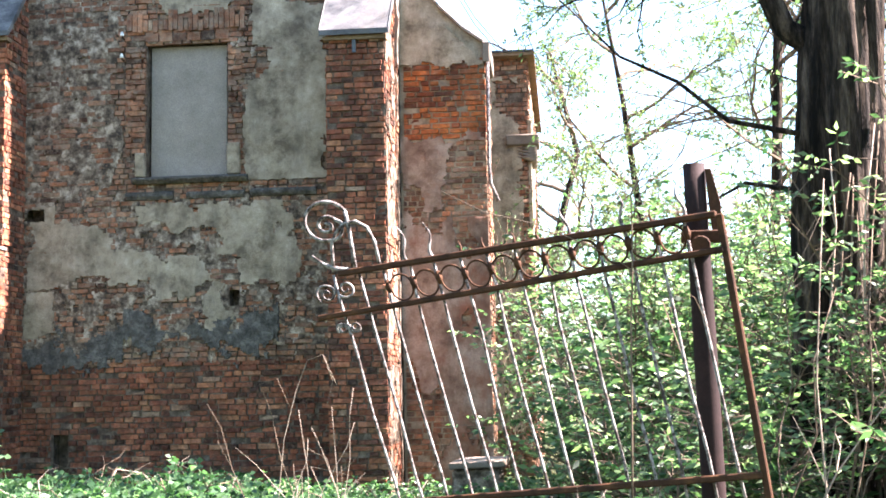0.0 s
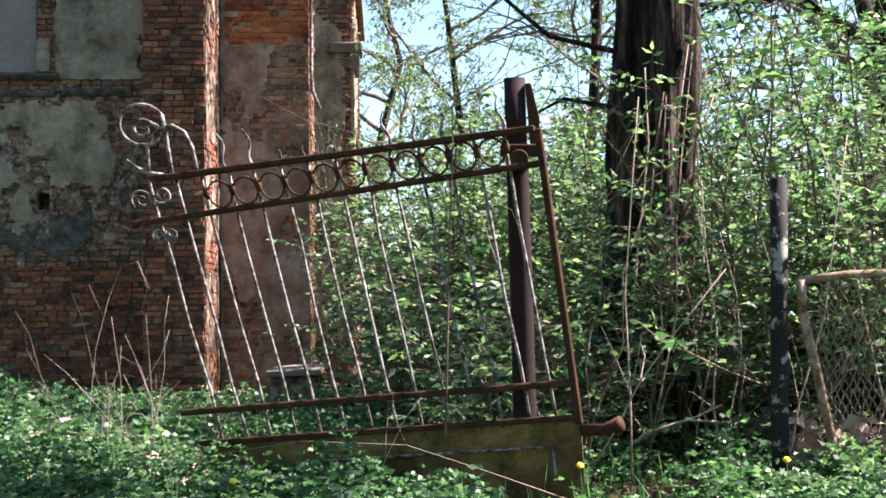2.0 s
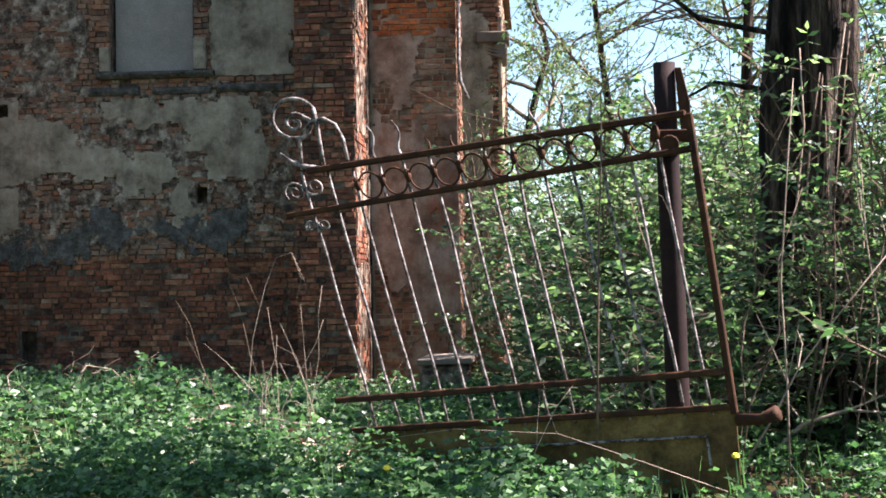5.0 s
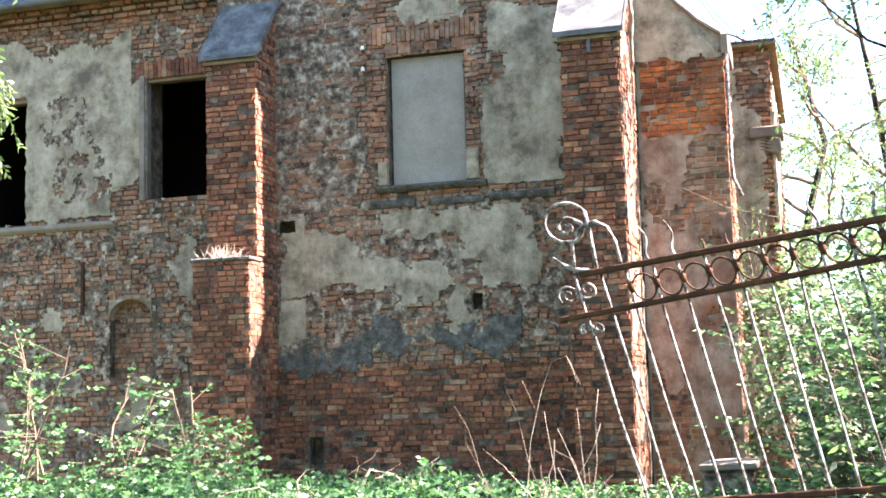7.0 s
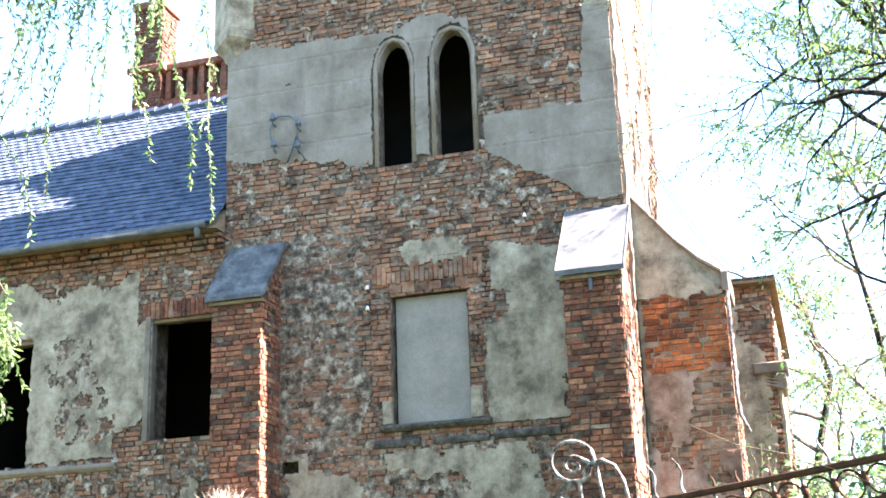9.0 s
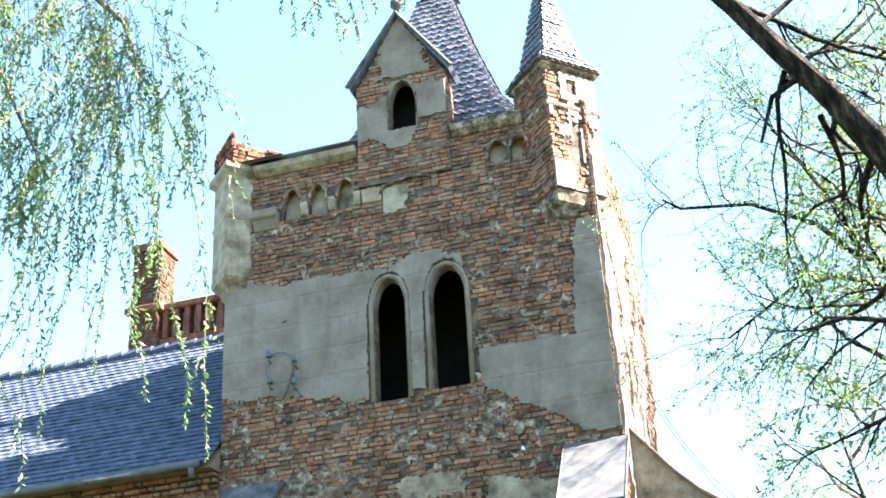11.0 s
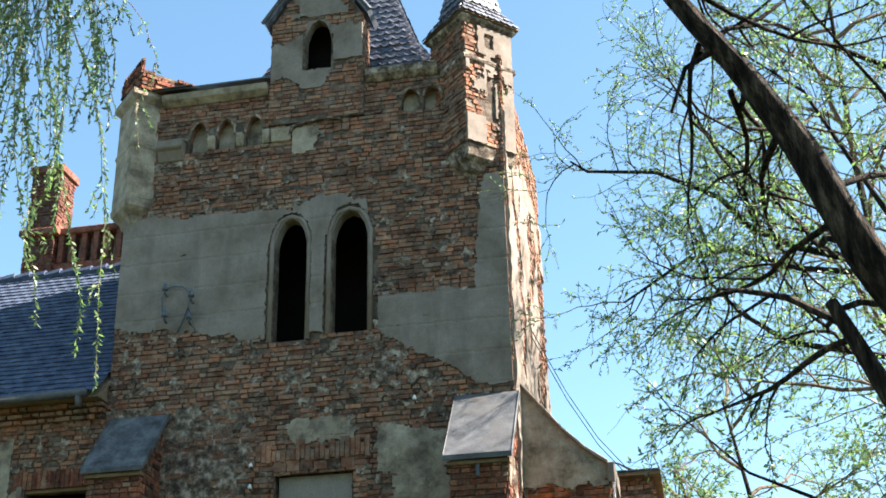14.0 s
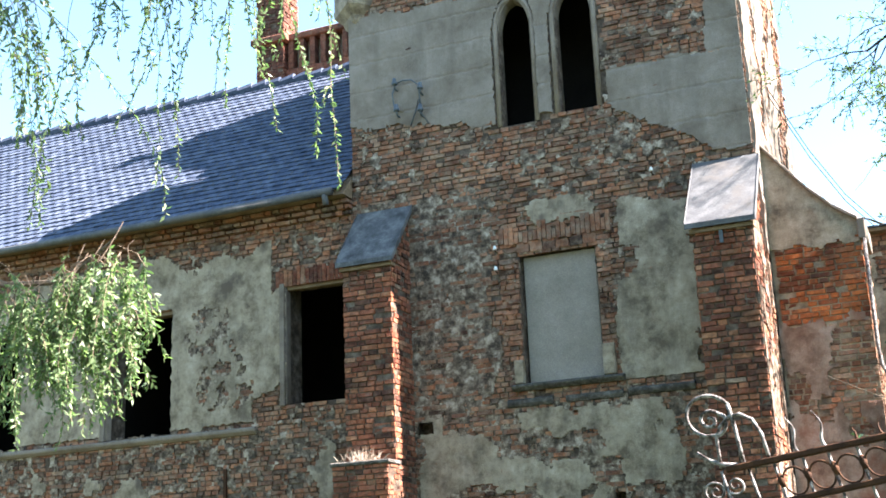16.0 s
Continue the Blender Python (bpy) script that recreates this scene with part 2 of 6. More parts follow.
flower_mat = surface("yellow_petal", [(0.3, (0.75, 0.55, 0.02)), (0.7, (0.85, 0.65, 0.04))], 20, 60, 0.6, 0.1)


# ---- ground: one sheet to the horizon, the yard a little above the lane ----
def ground_z(x, y):
    z = 0.5 * min(max((y - 1.5) / 4.5, 0), 1) ** 1.3
    z -= 0.28 * min(max((y - 8.0) / 7.0, 0), 1)
    if x < -1.2 and y > 5:
        z += 0.22 * math.exp(-((y - 9.5) / 2.2) ** 2) * min(-x - 1.2, 1.5)
    return z + 0.05 * fbm(x * 0.7, y * 0.7, 3.0, 3)


def build_ground():
    m = Mesh()
    xs = [-1500, -300, -90] + [-40 + i * 2 for i in range(10)] + [-20 + i * 0.4 for i in range(101)] + [22 + i * 2 for i in range(10)] + [90, 300, 1500]
    ys = [-1500, -300, -60, -20, -8] + [-4 + i * 0.4 for i in range(76)] + [28, 32, 40, 60, 120, 400, 1500]
    for y in ys:
        for x in xs:
            m.v.append((x, y, ground_z(x, y)))
    w = len(xs)
    m.f = [(j * w + i, j * w + i + 1, (j + 1) * w + i + 1, (j + 1) * w + i) for j in range(len(ys) - 1) for i in range(w - 1)]
    tagged(finish("ground", m, earth, smooth=True), "soil with low herbs and dry leaf litter", "ground", kind="structure")


build_ground()

# ---- the ruined manor: tower, wing and annex ----
WY = 16.8                      # front face of tower and wing
TX0, TX1 = -8.35, -2.2         # tower, left and right
TD = 4.4                       # tower depth
TOP = 13.0                     # parapet


class Face:
    """A wall face: u along it, z up, out = metres in front of the face."""

    def __init__(self, origin, along, outward):
        self.o, self.a, self.n = Vector(origin), Vector(along), Vector(outward)

    def p(self, u, out, z):
        return self.o + self.a * u + self.n * out + Vector((0, 0, z))


FRONT = Face((0, WY, 0), (1, 0, 0), (0, -1, 0))
EAST = Face((TX1, 0, 0), (0, 1, 0), (1, 0, 0))


def brick_rows(u0, u1, z0, z1, skip=None, seed=0, course=0.075):
    """Places of bricks (middle, height, length) in courses of headers and stretchers."""
    rnd = random.Random(seed)
    rows, z, k = [], z0, 0
    while z < z1 - 0.03:
        u = u0 - rnd.random() * 0.2
        long = rnd.random() < 0.5
        while u < u1:
            n = 0.25 if long else 0.12
            a, b = max(u, u0), min(u + n, u1)
            if b - a > 0.035 and not (skip and any(skip(q, z + 0.035) for q in (a + 0.012, (a + b) / 2, b - 0.012))):
                rows.append(((a + b) / 2, z, b - a))
            u += n + 0.014
            long = rnd.random() < (0.25 if long else 0.5)
        z += course
        k += 1
    return rows


def bricks(m, face, rows, proud=0.012, seed=0, back=0.03, wild=0.008, h=0.069):
    rnd = random.Random(seed)
    for u, z, n in rows:
        o = proud + rnd.uniform(-wild, wild)
        if rnd.random() < 0.07:
            o -= 0.026
        e = [o + rnd.uniform(-0.007, 0.007) for _ in range(4)]
        c = [rnd.uniform(0.002, 0.010) for _ in range(8)]
        a, b, lo, hi = u - n / 2 + rnd.uniform(-0.004, 0.004), u + n / 2 + rnd.uniform(-0.004, 0.004), z + rnd.uniform(-0.005, 0.004), z + h + rnd.uniform(-0.006, 0.005)
        q = [face.p(a, -back, lo), face.p(b, -back, lo), face.p(b, -back, hi), face.p(a, -back, hi),
             face.p(a + c[0], e[0], lo + c[1]), face.p(b - c[2], e[1], lo + c[3]), face.p(b - c[4], e[2], hi - c[5]), face.p(a + c[6], e[3], hi - c[7])]
        m.add(q, [(4, 5, 6, 7), (0, 1, 5, 4), (1, 2, 6, 5), (2, 3, 7, 6), (3, 0, 4, 7)])


def crust(m, face, u0, u1, z0, z1, mask, cell=0.035, out=0.02, rough=0.006, back=-0.02, seed=0.0, groove=0.0):
    """A skin of render with a ragged outline wherever mask(u, z) is true."""
    nu, nz = int((u1 - u0) / cell), int((z1 - z0) / cell)
    on = [[mask(u0 + (i + 0.5) * cell, z0 + (j + 0.5) * cell) for i in range(nu)] for j in range(nz)]
    made, back_made = {}, {}

    def vert(i, j, behind=False):
        store = back_made if behind else made
        if (i, j) not in store:
            u, z = u0 + i * cell, z0 + j * cell
            du, dz = cell * 0.85 * noise.noise((u * 19, z * 19, seed)), cell * 0.85 * noise.noise((u * 19, z * 19, seed + 9))
            if i in (0, nu):
                du = 0
            o = back if behind else out + rough * fbm(u * 2.5, z * 2.5, seed, 4)
            if groove and not behind and (z - 8.02) % groove < cell:
                o -= 0.007
            store[(i, j)] = len(m.v)
            m.v.append(tuple(face.p(u + du, o, z + dz)))
        return store[(i, j)]

    for j in range(nz):
        for i in range(nu):
            if not on[j][i]:
                continue
            m.f.append((vert(i, j), vert(i + 1, j), vert(i + 1, j + 1), vert(i, j + 1)))
            for a, b, jj, ii in (((i, j), (i + 1, j), j - 1, i), ((i + 1, j), (i + 1, j + 1), j, i + 1), ((i + 1, j + 1), (i, j + 1), j + 1, i), ((i, j + 1), (i, j), j, i - 1)):
                if not (0 <= jj < nz and 0 <= ii < nu and on[jj][ii]):
                    m.f.append((vert(*b), vert(*a), vert(*a, True), vert(*b, True)))


def pierced(m, face, u0, u1, z0, z1, thick, holes, lift=-0.004):
    """A wall slab with rectangular openings through it."""
    us = sorted({u0, u1, *[h[0] for h in holes], *[h[1] for h in holes]})
    zs = sorted({z0, z1, *[h[2] for h in holes], *[h[3] for h in holes]})
    us, zs = [u for u in us if u0 <= u <= u1], [z for z in zs if z0 <= z <= z1]
    for ua, ub in zip(us, us[1:]):
        run = []
        for za, zb in zip(zs, zs[1:]):
            mid = ((ua + ub) / 2, (za + zb) / 2)
            if any(h[0] < mid[0] < h[1] and h[2] < mid[1] < h[3] for h in holes):
                continue
            if run and abs(run[-1][1] - za) < 1e-6:
                run[-1][1] = zb
            else:
                run.append([za, zb])
        for za, zb in run:
            p = [face.p(u, o, z) for u in (ua, ub) for o in (lift, -thick) for z in (za, zb)]
            m.add(p, [(0, 1, 3, 2), (4, 6, 7, 5), (0, 4, 5, 1), (2, 3, 7, 6), (0, 2, 6, 4), (1, 5, 7, 3)])


# openings in the front: blind window, two lancets, vents and put-log holes
BLIND = (-5.69, -4.55, 4.57, 6.45)
LANCETS = [(-5.82, -5.32, 8.46, 10.50), (-4.91, -4.36, 8.50, 10.54)]
VENT = (-6.97, -6.76, 0.40, 1.06)
NICHES = [(u - 0.16, u + 0.16, 11.88, 12.46) for u in (-7.20, -6.74, -6.25)] + [(u - 0.15, u + 0.15, 12.16, 12.60) for u in (-3.66, -3.30)]
SMALL = [(-7.40, -7.13, 3.98, 4.17), (-4.52, -4.37, 2.76, 3.01), (-5.02, -4.95, 4.06, 4.13)]
WING_WINDOWS = [(-9.56, -8.36, 4.64, 6.52), (-12.9, -11.65, 4.38, 6.40), (-15.9, -14.7, 4.38, 6.40)]
ARCH_NICHE = (-10.18, -9.46, 1.98, 3.15)


def lancet_top(h):
    """Height at which the pointed arch begins."""
    return h[3] - 0.46


def in_lancet(u, z, h, grow=0.0):
    a, b, lo, hi = h[0] - grow, h[1] + grow, h[2], h[3] + grow
    if not (a < u < b and lo < z < hi):
        return False
    s = lancet_top(h)
    if z <= s:
        return True
    half, mid = (b - a) / 2, (a + b) / 2
    k = (z - s) / (hi - s)
    return abs(u - mid) < half * math.sqrt(max(1 - k ** 1.6, 0))


def in_niche(u, z, h):
    if not h[2] < z < h[3]:
        return False
    k = max((z - h[2] - 0.28) / (h[3] - h[2] - 0.28), 0)
    return abs(u - (h[0] + h[1]) / 2) < (h[1] - h[0]) / 2 * math.sqrt(1 - k ** 1.5)


def front_open(u, z):
    for h in [BLIND, VENT, ARCH_NICHE] + SMALL + WING_WINDOWS:
        if h[0] < u < h[1] and h[2] < z < h[3]:
            return True
    return any(in_lancet(u, z, h, 0.10) for h in LANCETS) or any(in_niche(u, z, h) for h in NICHES)


def near(u, z, a, b, lo, hi, soft=0.0):
    n = soft * fbm(u * 1.7 + 4, z * 1.7, 1.0, 5)
    return a + n < u < b + n and lo + n < z < hi + n


def wave(u, z, amount, f=1.6, k=0.0):
    return amount * fbm(u * f, z * f, 5.0 + k, 5)


def mask_plaster(u, z):
    """Sound grey plaster of the tower's middle storey and corner."""
    if front_open(u, z):
        return False
    if -8.36 < u < -5.55:
        lo = 8.92 - 0.16 * (u + 8.35) + wave(u, 0, 0.14, 2.2)
        return lo < z < 10.78 - 0.05 * (u + 8.3) + wave(u, 1, 0.05, 2.5)
    if -5.55 <= u < -4.35:
        return 8.55 < z < 10.85 - 0.25 * abs(u + 5.05) + wave(u, 2, 0.1, 3)
    lo = 8.55 - 0.62 * (u + 4.3) + wave(u, 3, 0.12, 2.5)
    lo = max(lo, 7.52 + wave(u, 4, 0.05, 3))
    hi = 9.05 + wave(u, 6, 0.05, 3)
    k = u + 2.72 + wave(0, z, 0.06, 3)
    if k > 0:
        hi = min(9.3 + k * 9, 11.0 + wave(u, 4, 0.3))
    return -4.2 < u < TX1 + 0.01 and lo < z < hi


def blob(u, z, cu, cz, ru, rz, ragged=1.0, f=3.4):
    """A rounded patch with a torn outline."""
    return (abs(u - cu) / ru) ** 3 + (abs(z - cz) / rz) ** 3 < 1 + ragged * fbm(u * f + 2.0, z * f, cu, 5)


def scar(u, z):
    """Two rounded scars in the wing's plaster."""
    return blob(u, z, -10.97, 5.95, 0.40, 0.40, 0.8, 3.5) or blob(u, z, -10.64, 5.08, 0.50, 0.40, 0.8, 3.5)


# plaster left under the sill, and the bare spots inside it
PATCHES = [(-6.72, 3.52, 0.62, 0.40), (-6.05, 3.32, 0.50, 0.24), (-5.20, 3.18, 0.42, 0.28), (-5.35, 3.98, 0.55, 0.22), (-4.35, 3.82, 0.65, 0.36), (-3.95, 3.35, 0.42, 0.30), (-4.65, 2.72, 0.22, 0.35), (-7.15, 4.02, 0.16, 0.20)]
BARE = [(-5.72, 3.74, 0.42, 0.17), (-4.95, 3.70, 0.30, 0.16), (-6.45, 3.12, 0.25, 0.10), (-4.45, 2.89, 0.16, 0.2)]


def mask_old(u, z):
    """Stained old plaster: right of the blind window, patches below the sill, upper storey of the wing."""
    if front_open(u, z) or (scar(u, z) and wave(u, z, 1.0, 5.0, 7.0) > 0.0):
        return False
    if u > TX0:
        if z > 6.75 and u < -4.3:
            return blob(u, z, -5.02, 7.04, 0.50, 0.20, 0.9, 4.0)
        if 4.48 < z < 7.25:
            edge = -4.20 - 0.13 * min(max((6.6 - z) / 1.2, 0), 1) + wave(u, z, 0.14, 2.2)
            far = -3.16 + wave(u, z, 0.14, 3.0, 2.0)
            return edge < u < far and z < 7.0 + wave(u, 7, 0.2) and not blob(u, z, -4.22, 6.15, 0.24, 0.26, 0.8)
        if 2.2 < z < 4.2:
            if any(blob(u, z, *b) for b in BARE):
                return False
            return any(blob(u, z, *b) for b in PATCHES) or (near(u, z, -7.38, -6.98, 2.42, 3.55, 0.05) and abs(z - 3.02) > 0.012)
        return False
    if z > 4.42:
        bare = (u > -9.80 and z > 6.45 + wave(u, 3, 0.2)) or (u > -10.15 and z < 4.9 + wave(u, 5, 0.25) + 0.9 * (u + 9.9))
        return z < 7.15 + wave(u, 2, 0.25, 1.2) and not bare and not (wave(u, z, 1.0, 1.4, 8.0) > 0.75)
    return z > 1.2 and wave(u, z, 1.0, 1.3, 9.0) > 0.42


def mask_smear(u, z):
    """Thin lime left on the brickwork."""
    if front_open(u, z):
        return False
    v = wave(u, z, 1.0, 5.5, 2.0)
    b = wave(u, z, 0.5, 1.1, 6.0)
    if u > TX0:
        if 4.3 < z < 7.6 and u < -6.12 + 0.1 * math.sin(z * 4):
            return v + b > -0.55
        if 2.2 < z <= 4.3:
            return v + b > -0.22
        if 4.3 < z < 7.6:
            return v + b > 0.3
        if 7.6 <= z < 8.5:
            return v + b > 0.22
        return v + b > 0.40
    if scar(u, z):
        return v > -0.45
    return v + b > (0.12 if z < 4.4 else 0.35)


def mask_cement(u, z):
    if front_open(u, z) or not TX0 < u < -3.85:
        return False
    mid = 2.22 - 0.055 * (u + 8) * (1 if u < -6 else -1.2) + 0.12 * math.sin(u * 1.9 + 1)
    return abs(z - mid + wave(u, z, 0.2, 1.3, 1.0)) < 0.15 + wave(u, 9, 0.14, 2.5) + wave(u, z, 0.22, 5.0)


tower = thing("tower", "ruined square brick tower with flaking grey plaster", "tower", kind="structure")
core = Mesh()
pierced(core, FRONT, TX0, TX1, 0.0, TOP, 0.22, [BLIND, *LANCETS, VENT, *SMALL, *NICHES], -0.007)
core.box(TX0, TX0 + 0.5, WY + 0.22, WY + TD, 0, 11.95)
core.box(TX1 - 0.5, TX1 - 0.004, WY + 0.55, WY + TD, 0, TOP)
core.box(TX0 + 0.5, TX1 - 0.5, WY + TD - 0.4, WY + TD, 0, TOP)
for lv in (3.9, 7.6, 12.2):
    core.box(TX0 + 0.5, TX1 - 0.5, WY + 0.55, WY + TD - 0.4, lv, lv + 0.2)
core.box(TX0 + 0.5, TX1 - 0.5, WY + 0.22, WY + 0.55, 0, 7.8)
core.box(TX0 + 0.5, TX1 - 0.5, WY + 0.22, WY + 0.55, 11.6, TOP)
part("wall_core", core, mortar, tower)
# Black boxes stand in for the darkness behind the lancets.
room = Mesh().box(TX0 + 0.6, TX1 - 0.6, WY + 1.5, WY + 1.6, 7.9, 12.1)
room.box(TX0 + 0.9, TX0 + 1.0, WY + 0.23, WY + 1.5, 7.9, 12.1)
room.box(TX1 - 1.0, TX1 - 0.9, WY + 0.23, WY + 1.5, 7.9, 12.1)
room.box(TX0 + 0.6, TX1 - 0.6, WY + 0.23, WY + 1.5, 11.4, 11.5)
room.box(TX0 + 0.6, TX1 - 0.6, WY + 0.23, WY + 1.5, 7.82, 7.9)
part("shade_room", room, dark_in, tower)
for h in LANCETS:                           # masonry over each pointed arch
    s, mid, half = lancet_top(h), (h[0] + h[1]) / 2, (h[1] - h[0]) / 2
    m = Mesh()
    for side in (-1, 1):
        arc = []
        for i in range(9):
            k = i / 8
            arc.append((mid + side * half * math.sqrt(max(1 - k ** 1.6, 0)), s + k * (h[3] - s)))
        ring = arc + [(mid + side * half, h[3])]
        m.prism([FRONT.p(u, -0.004, z) for u, z in ring], (0, 0.21, 0))
    part("arch_infill", m, plaster, tower)
    m = Mesh()                              # moulded plaster reveal round the opening
    path = [(h[0], h[2] - 0.02), (h[0], s)] + [(mid - half * math.sqrt(max(1 - (i / 8) ** 1.6, 0)), s + i / 8 * (h[3] - s)) for i in range(1, 9)]
    path = path + [(2 * mid - u, z) for u, z in path[::-1][1:]]
    for r, o, d in ((0.04, 0.015, 0.0), (0.03, -0.06, -0.02)):
        m.tube([FRONT.p(u + (d if u > mid else -d) + (-0.05 if u < mid - 0.01 else 0.05 if u > mid + 0.01 else 0), o - 0.02, z + 0.03) for u, z in path], r, 6)
    part("arch_moulding", m, plaster, tower, "chipped grey plaster moulding", smooth=True)

m = Mesh()
bricks(m, FRONT, brick_rows(TX0, TX1, 2.0, TOP, front_open, 3), seed=4, wild=0.013)
part("brickwork", m, brick_mat, tower)["kind"] = "stuff"
m = Mesh()
bricks(m, FRONT, brick_rows(-7.4, TX1, 0.0, 0.46, front_open, 7), seed=8)
bricks(m, FRONT, brick_rows(TX0, -7.0, 0.46, 2.0, front_open, 9), seed=9)
bricks(m, FRONT, brick_rows(-3.3, TX1, 0.46, 2.0, front_open, 11), seed=10)
part("lower_brickwork", m, brick_red, tower)["kind"] = "stuff"
m = Mesh()
bricks(m, EAST, brick_rows(WY, WY + TD, 5.0, TOP, None, 13), seed=14)
bricks(m, EAST, brick_rows(WY + 0.01, WY + 0.25, 0.0, 5.0, None, 15), 0.004, seed=16)
part("side_brickwork", m, brick_mat, tower)["kind"] = "stuff"
# Pale crust paints the sun's glare onto the corner brickwork.
m = Mesh()
crust(m, EAST, WY + 0.01, WY + 0.25, 0.3, 7.4, lambda u, z: fbm(u * 3.0, z * 2.2, 6.0, 5) > -0.05, 0.03, 0.014, 0.008, seed=3.4)
part("corner_pale_sun_crust", m, smear_mat, tower)
for name, mask, mat, out, lo, hi, cell in (("plaster_skin", mask_plaster, plaster, 0.034, 7.4, 11.3, 0.035), ("old_plaster", mask_old, plaster_old, 0.030, 2.2, 7.4, 0.035),
                                           ("lime_smear", mask_smear, smear_mat, 0.015, 2.0, 12.4, 0.026), ("cement_band", mask_cement, cement, 0.036, 1.6, 3.0, 0.035)):
    m = Mesh()
    crust(m, FRONT, TX0, TX1, lo, hi, mask, cell, out, 0.010, seed=out * 100, groove=0.48 if name == "plaster_skin" else 0.0)
    part(name, m, mat, tower, smooth=False)
m = Mesh()                                   # torn render on the sunny side
crust(m, EAST, WY, WY + TD, 6.0, 12.0, lambda u, z: fbm(u * 1.6, z * 0.8, 3.3, 5) > -0.1 or u < WY + 0.3, 0.05, 0.03, 0.03, seed=2.0)
part("side_plaster", m, plaster, tower)

# blind window: board set back in its opening, brick jambs and flat arch, sill band
m = Mesh()
m.box(BLIND[0] + 0.03, BLIND[1] - 0.03, WY + 0.10, WY + 0.16, BLIND[2], BLIND[3] - 0.03)
board = part("window_board", m, panel_mat, tower, "grey cement board closing the window", bevel=0.004)
m = Mesh()
for u0, u1 in ((BLIND[0] - 0.30, BLIND[0] - 0.012), (BLIND[1] + 0.012, BLIND[1] + 0.22)):
    bricks(m, FRONT, brick_rows(u0, u1, 4.9, 6.42, None, int(u0 * 10)), 0.03, seed=5)
rnd = random.Random(5)
u = BLIND[0] - 0.28
while u < BLIND[1] + 0.22:                   # soldier bricks over the opening
    n = rnd.uniform(0.066, 0.08)
    top = 6.88 + rnd.uniform(-0.14, 0.05)
    m.box(u, u + n - 0.01, WY - 0.034 - rnd.random() * 0.012, WY + 0.05, 6.62 + rnd.uniform(-0.02, 0.02), top)
    u += n
for k in range(6):
    m.box(BLIND[0] - 0.02 + k * 0.2, BLIND[0] + 0.165 + k * 0.2, WY - 0.03, WY + 0.12, 6.47, 6.60 + rnd.uniform(-0.02, 0.015))
part("window_surround", m, brick_mat, tower, "orange brick jambs and flat arch")
for name, u0, u1, z0, z1, o in (("sill_ledge", -5.88, -4.25, 4.46, 4.56, 0.12), ("sill_band", -5.98, -5.30, 4.24, 4.36, 0.06), ("sill_band", -5.12, -4.30, 4.24, 4.35, 0.05), ("sill_band", -4.22, -3.30, 4.25, 4.36, 0.07)):
    m = Mesh()
    m.prism([(u0, WY + 0.05, z0), (u0, WY - o * 0.5, z0), (u0, WY - o, z0 + 0.05), (u0, WY - o, z1 - 0.02), (u0, WY + 0.05, z1 + 0.02)], (u1 - u0, 0, 0))
    part(name, m, cement, tower, "chipped dark plaster ledge", bevel=0.012)
m = Mesh()
for u0, u1 in ((-5.84, -5.70), (-4.54, -4.36)):
    m.box(u0, u1, WY - 0.07, WY + 0.05, 4.565, 4.9 + 0.1 * (u0 > -5))
part("sill_stub", m, plaster_old, tower, bevel=0.012)


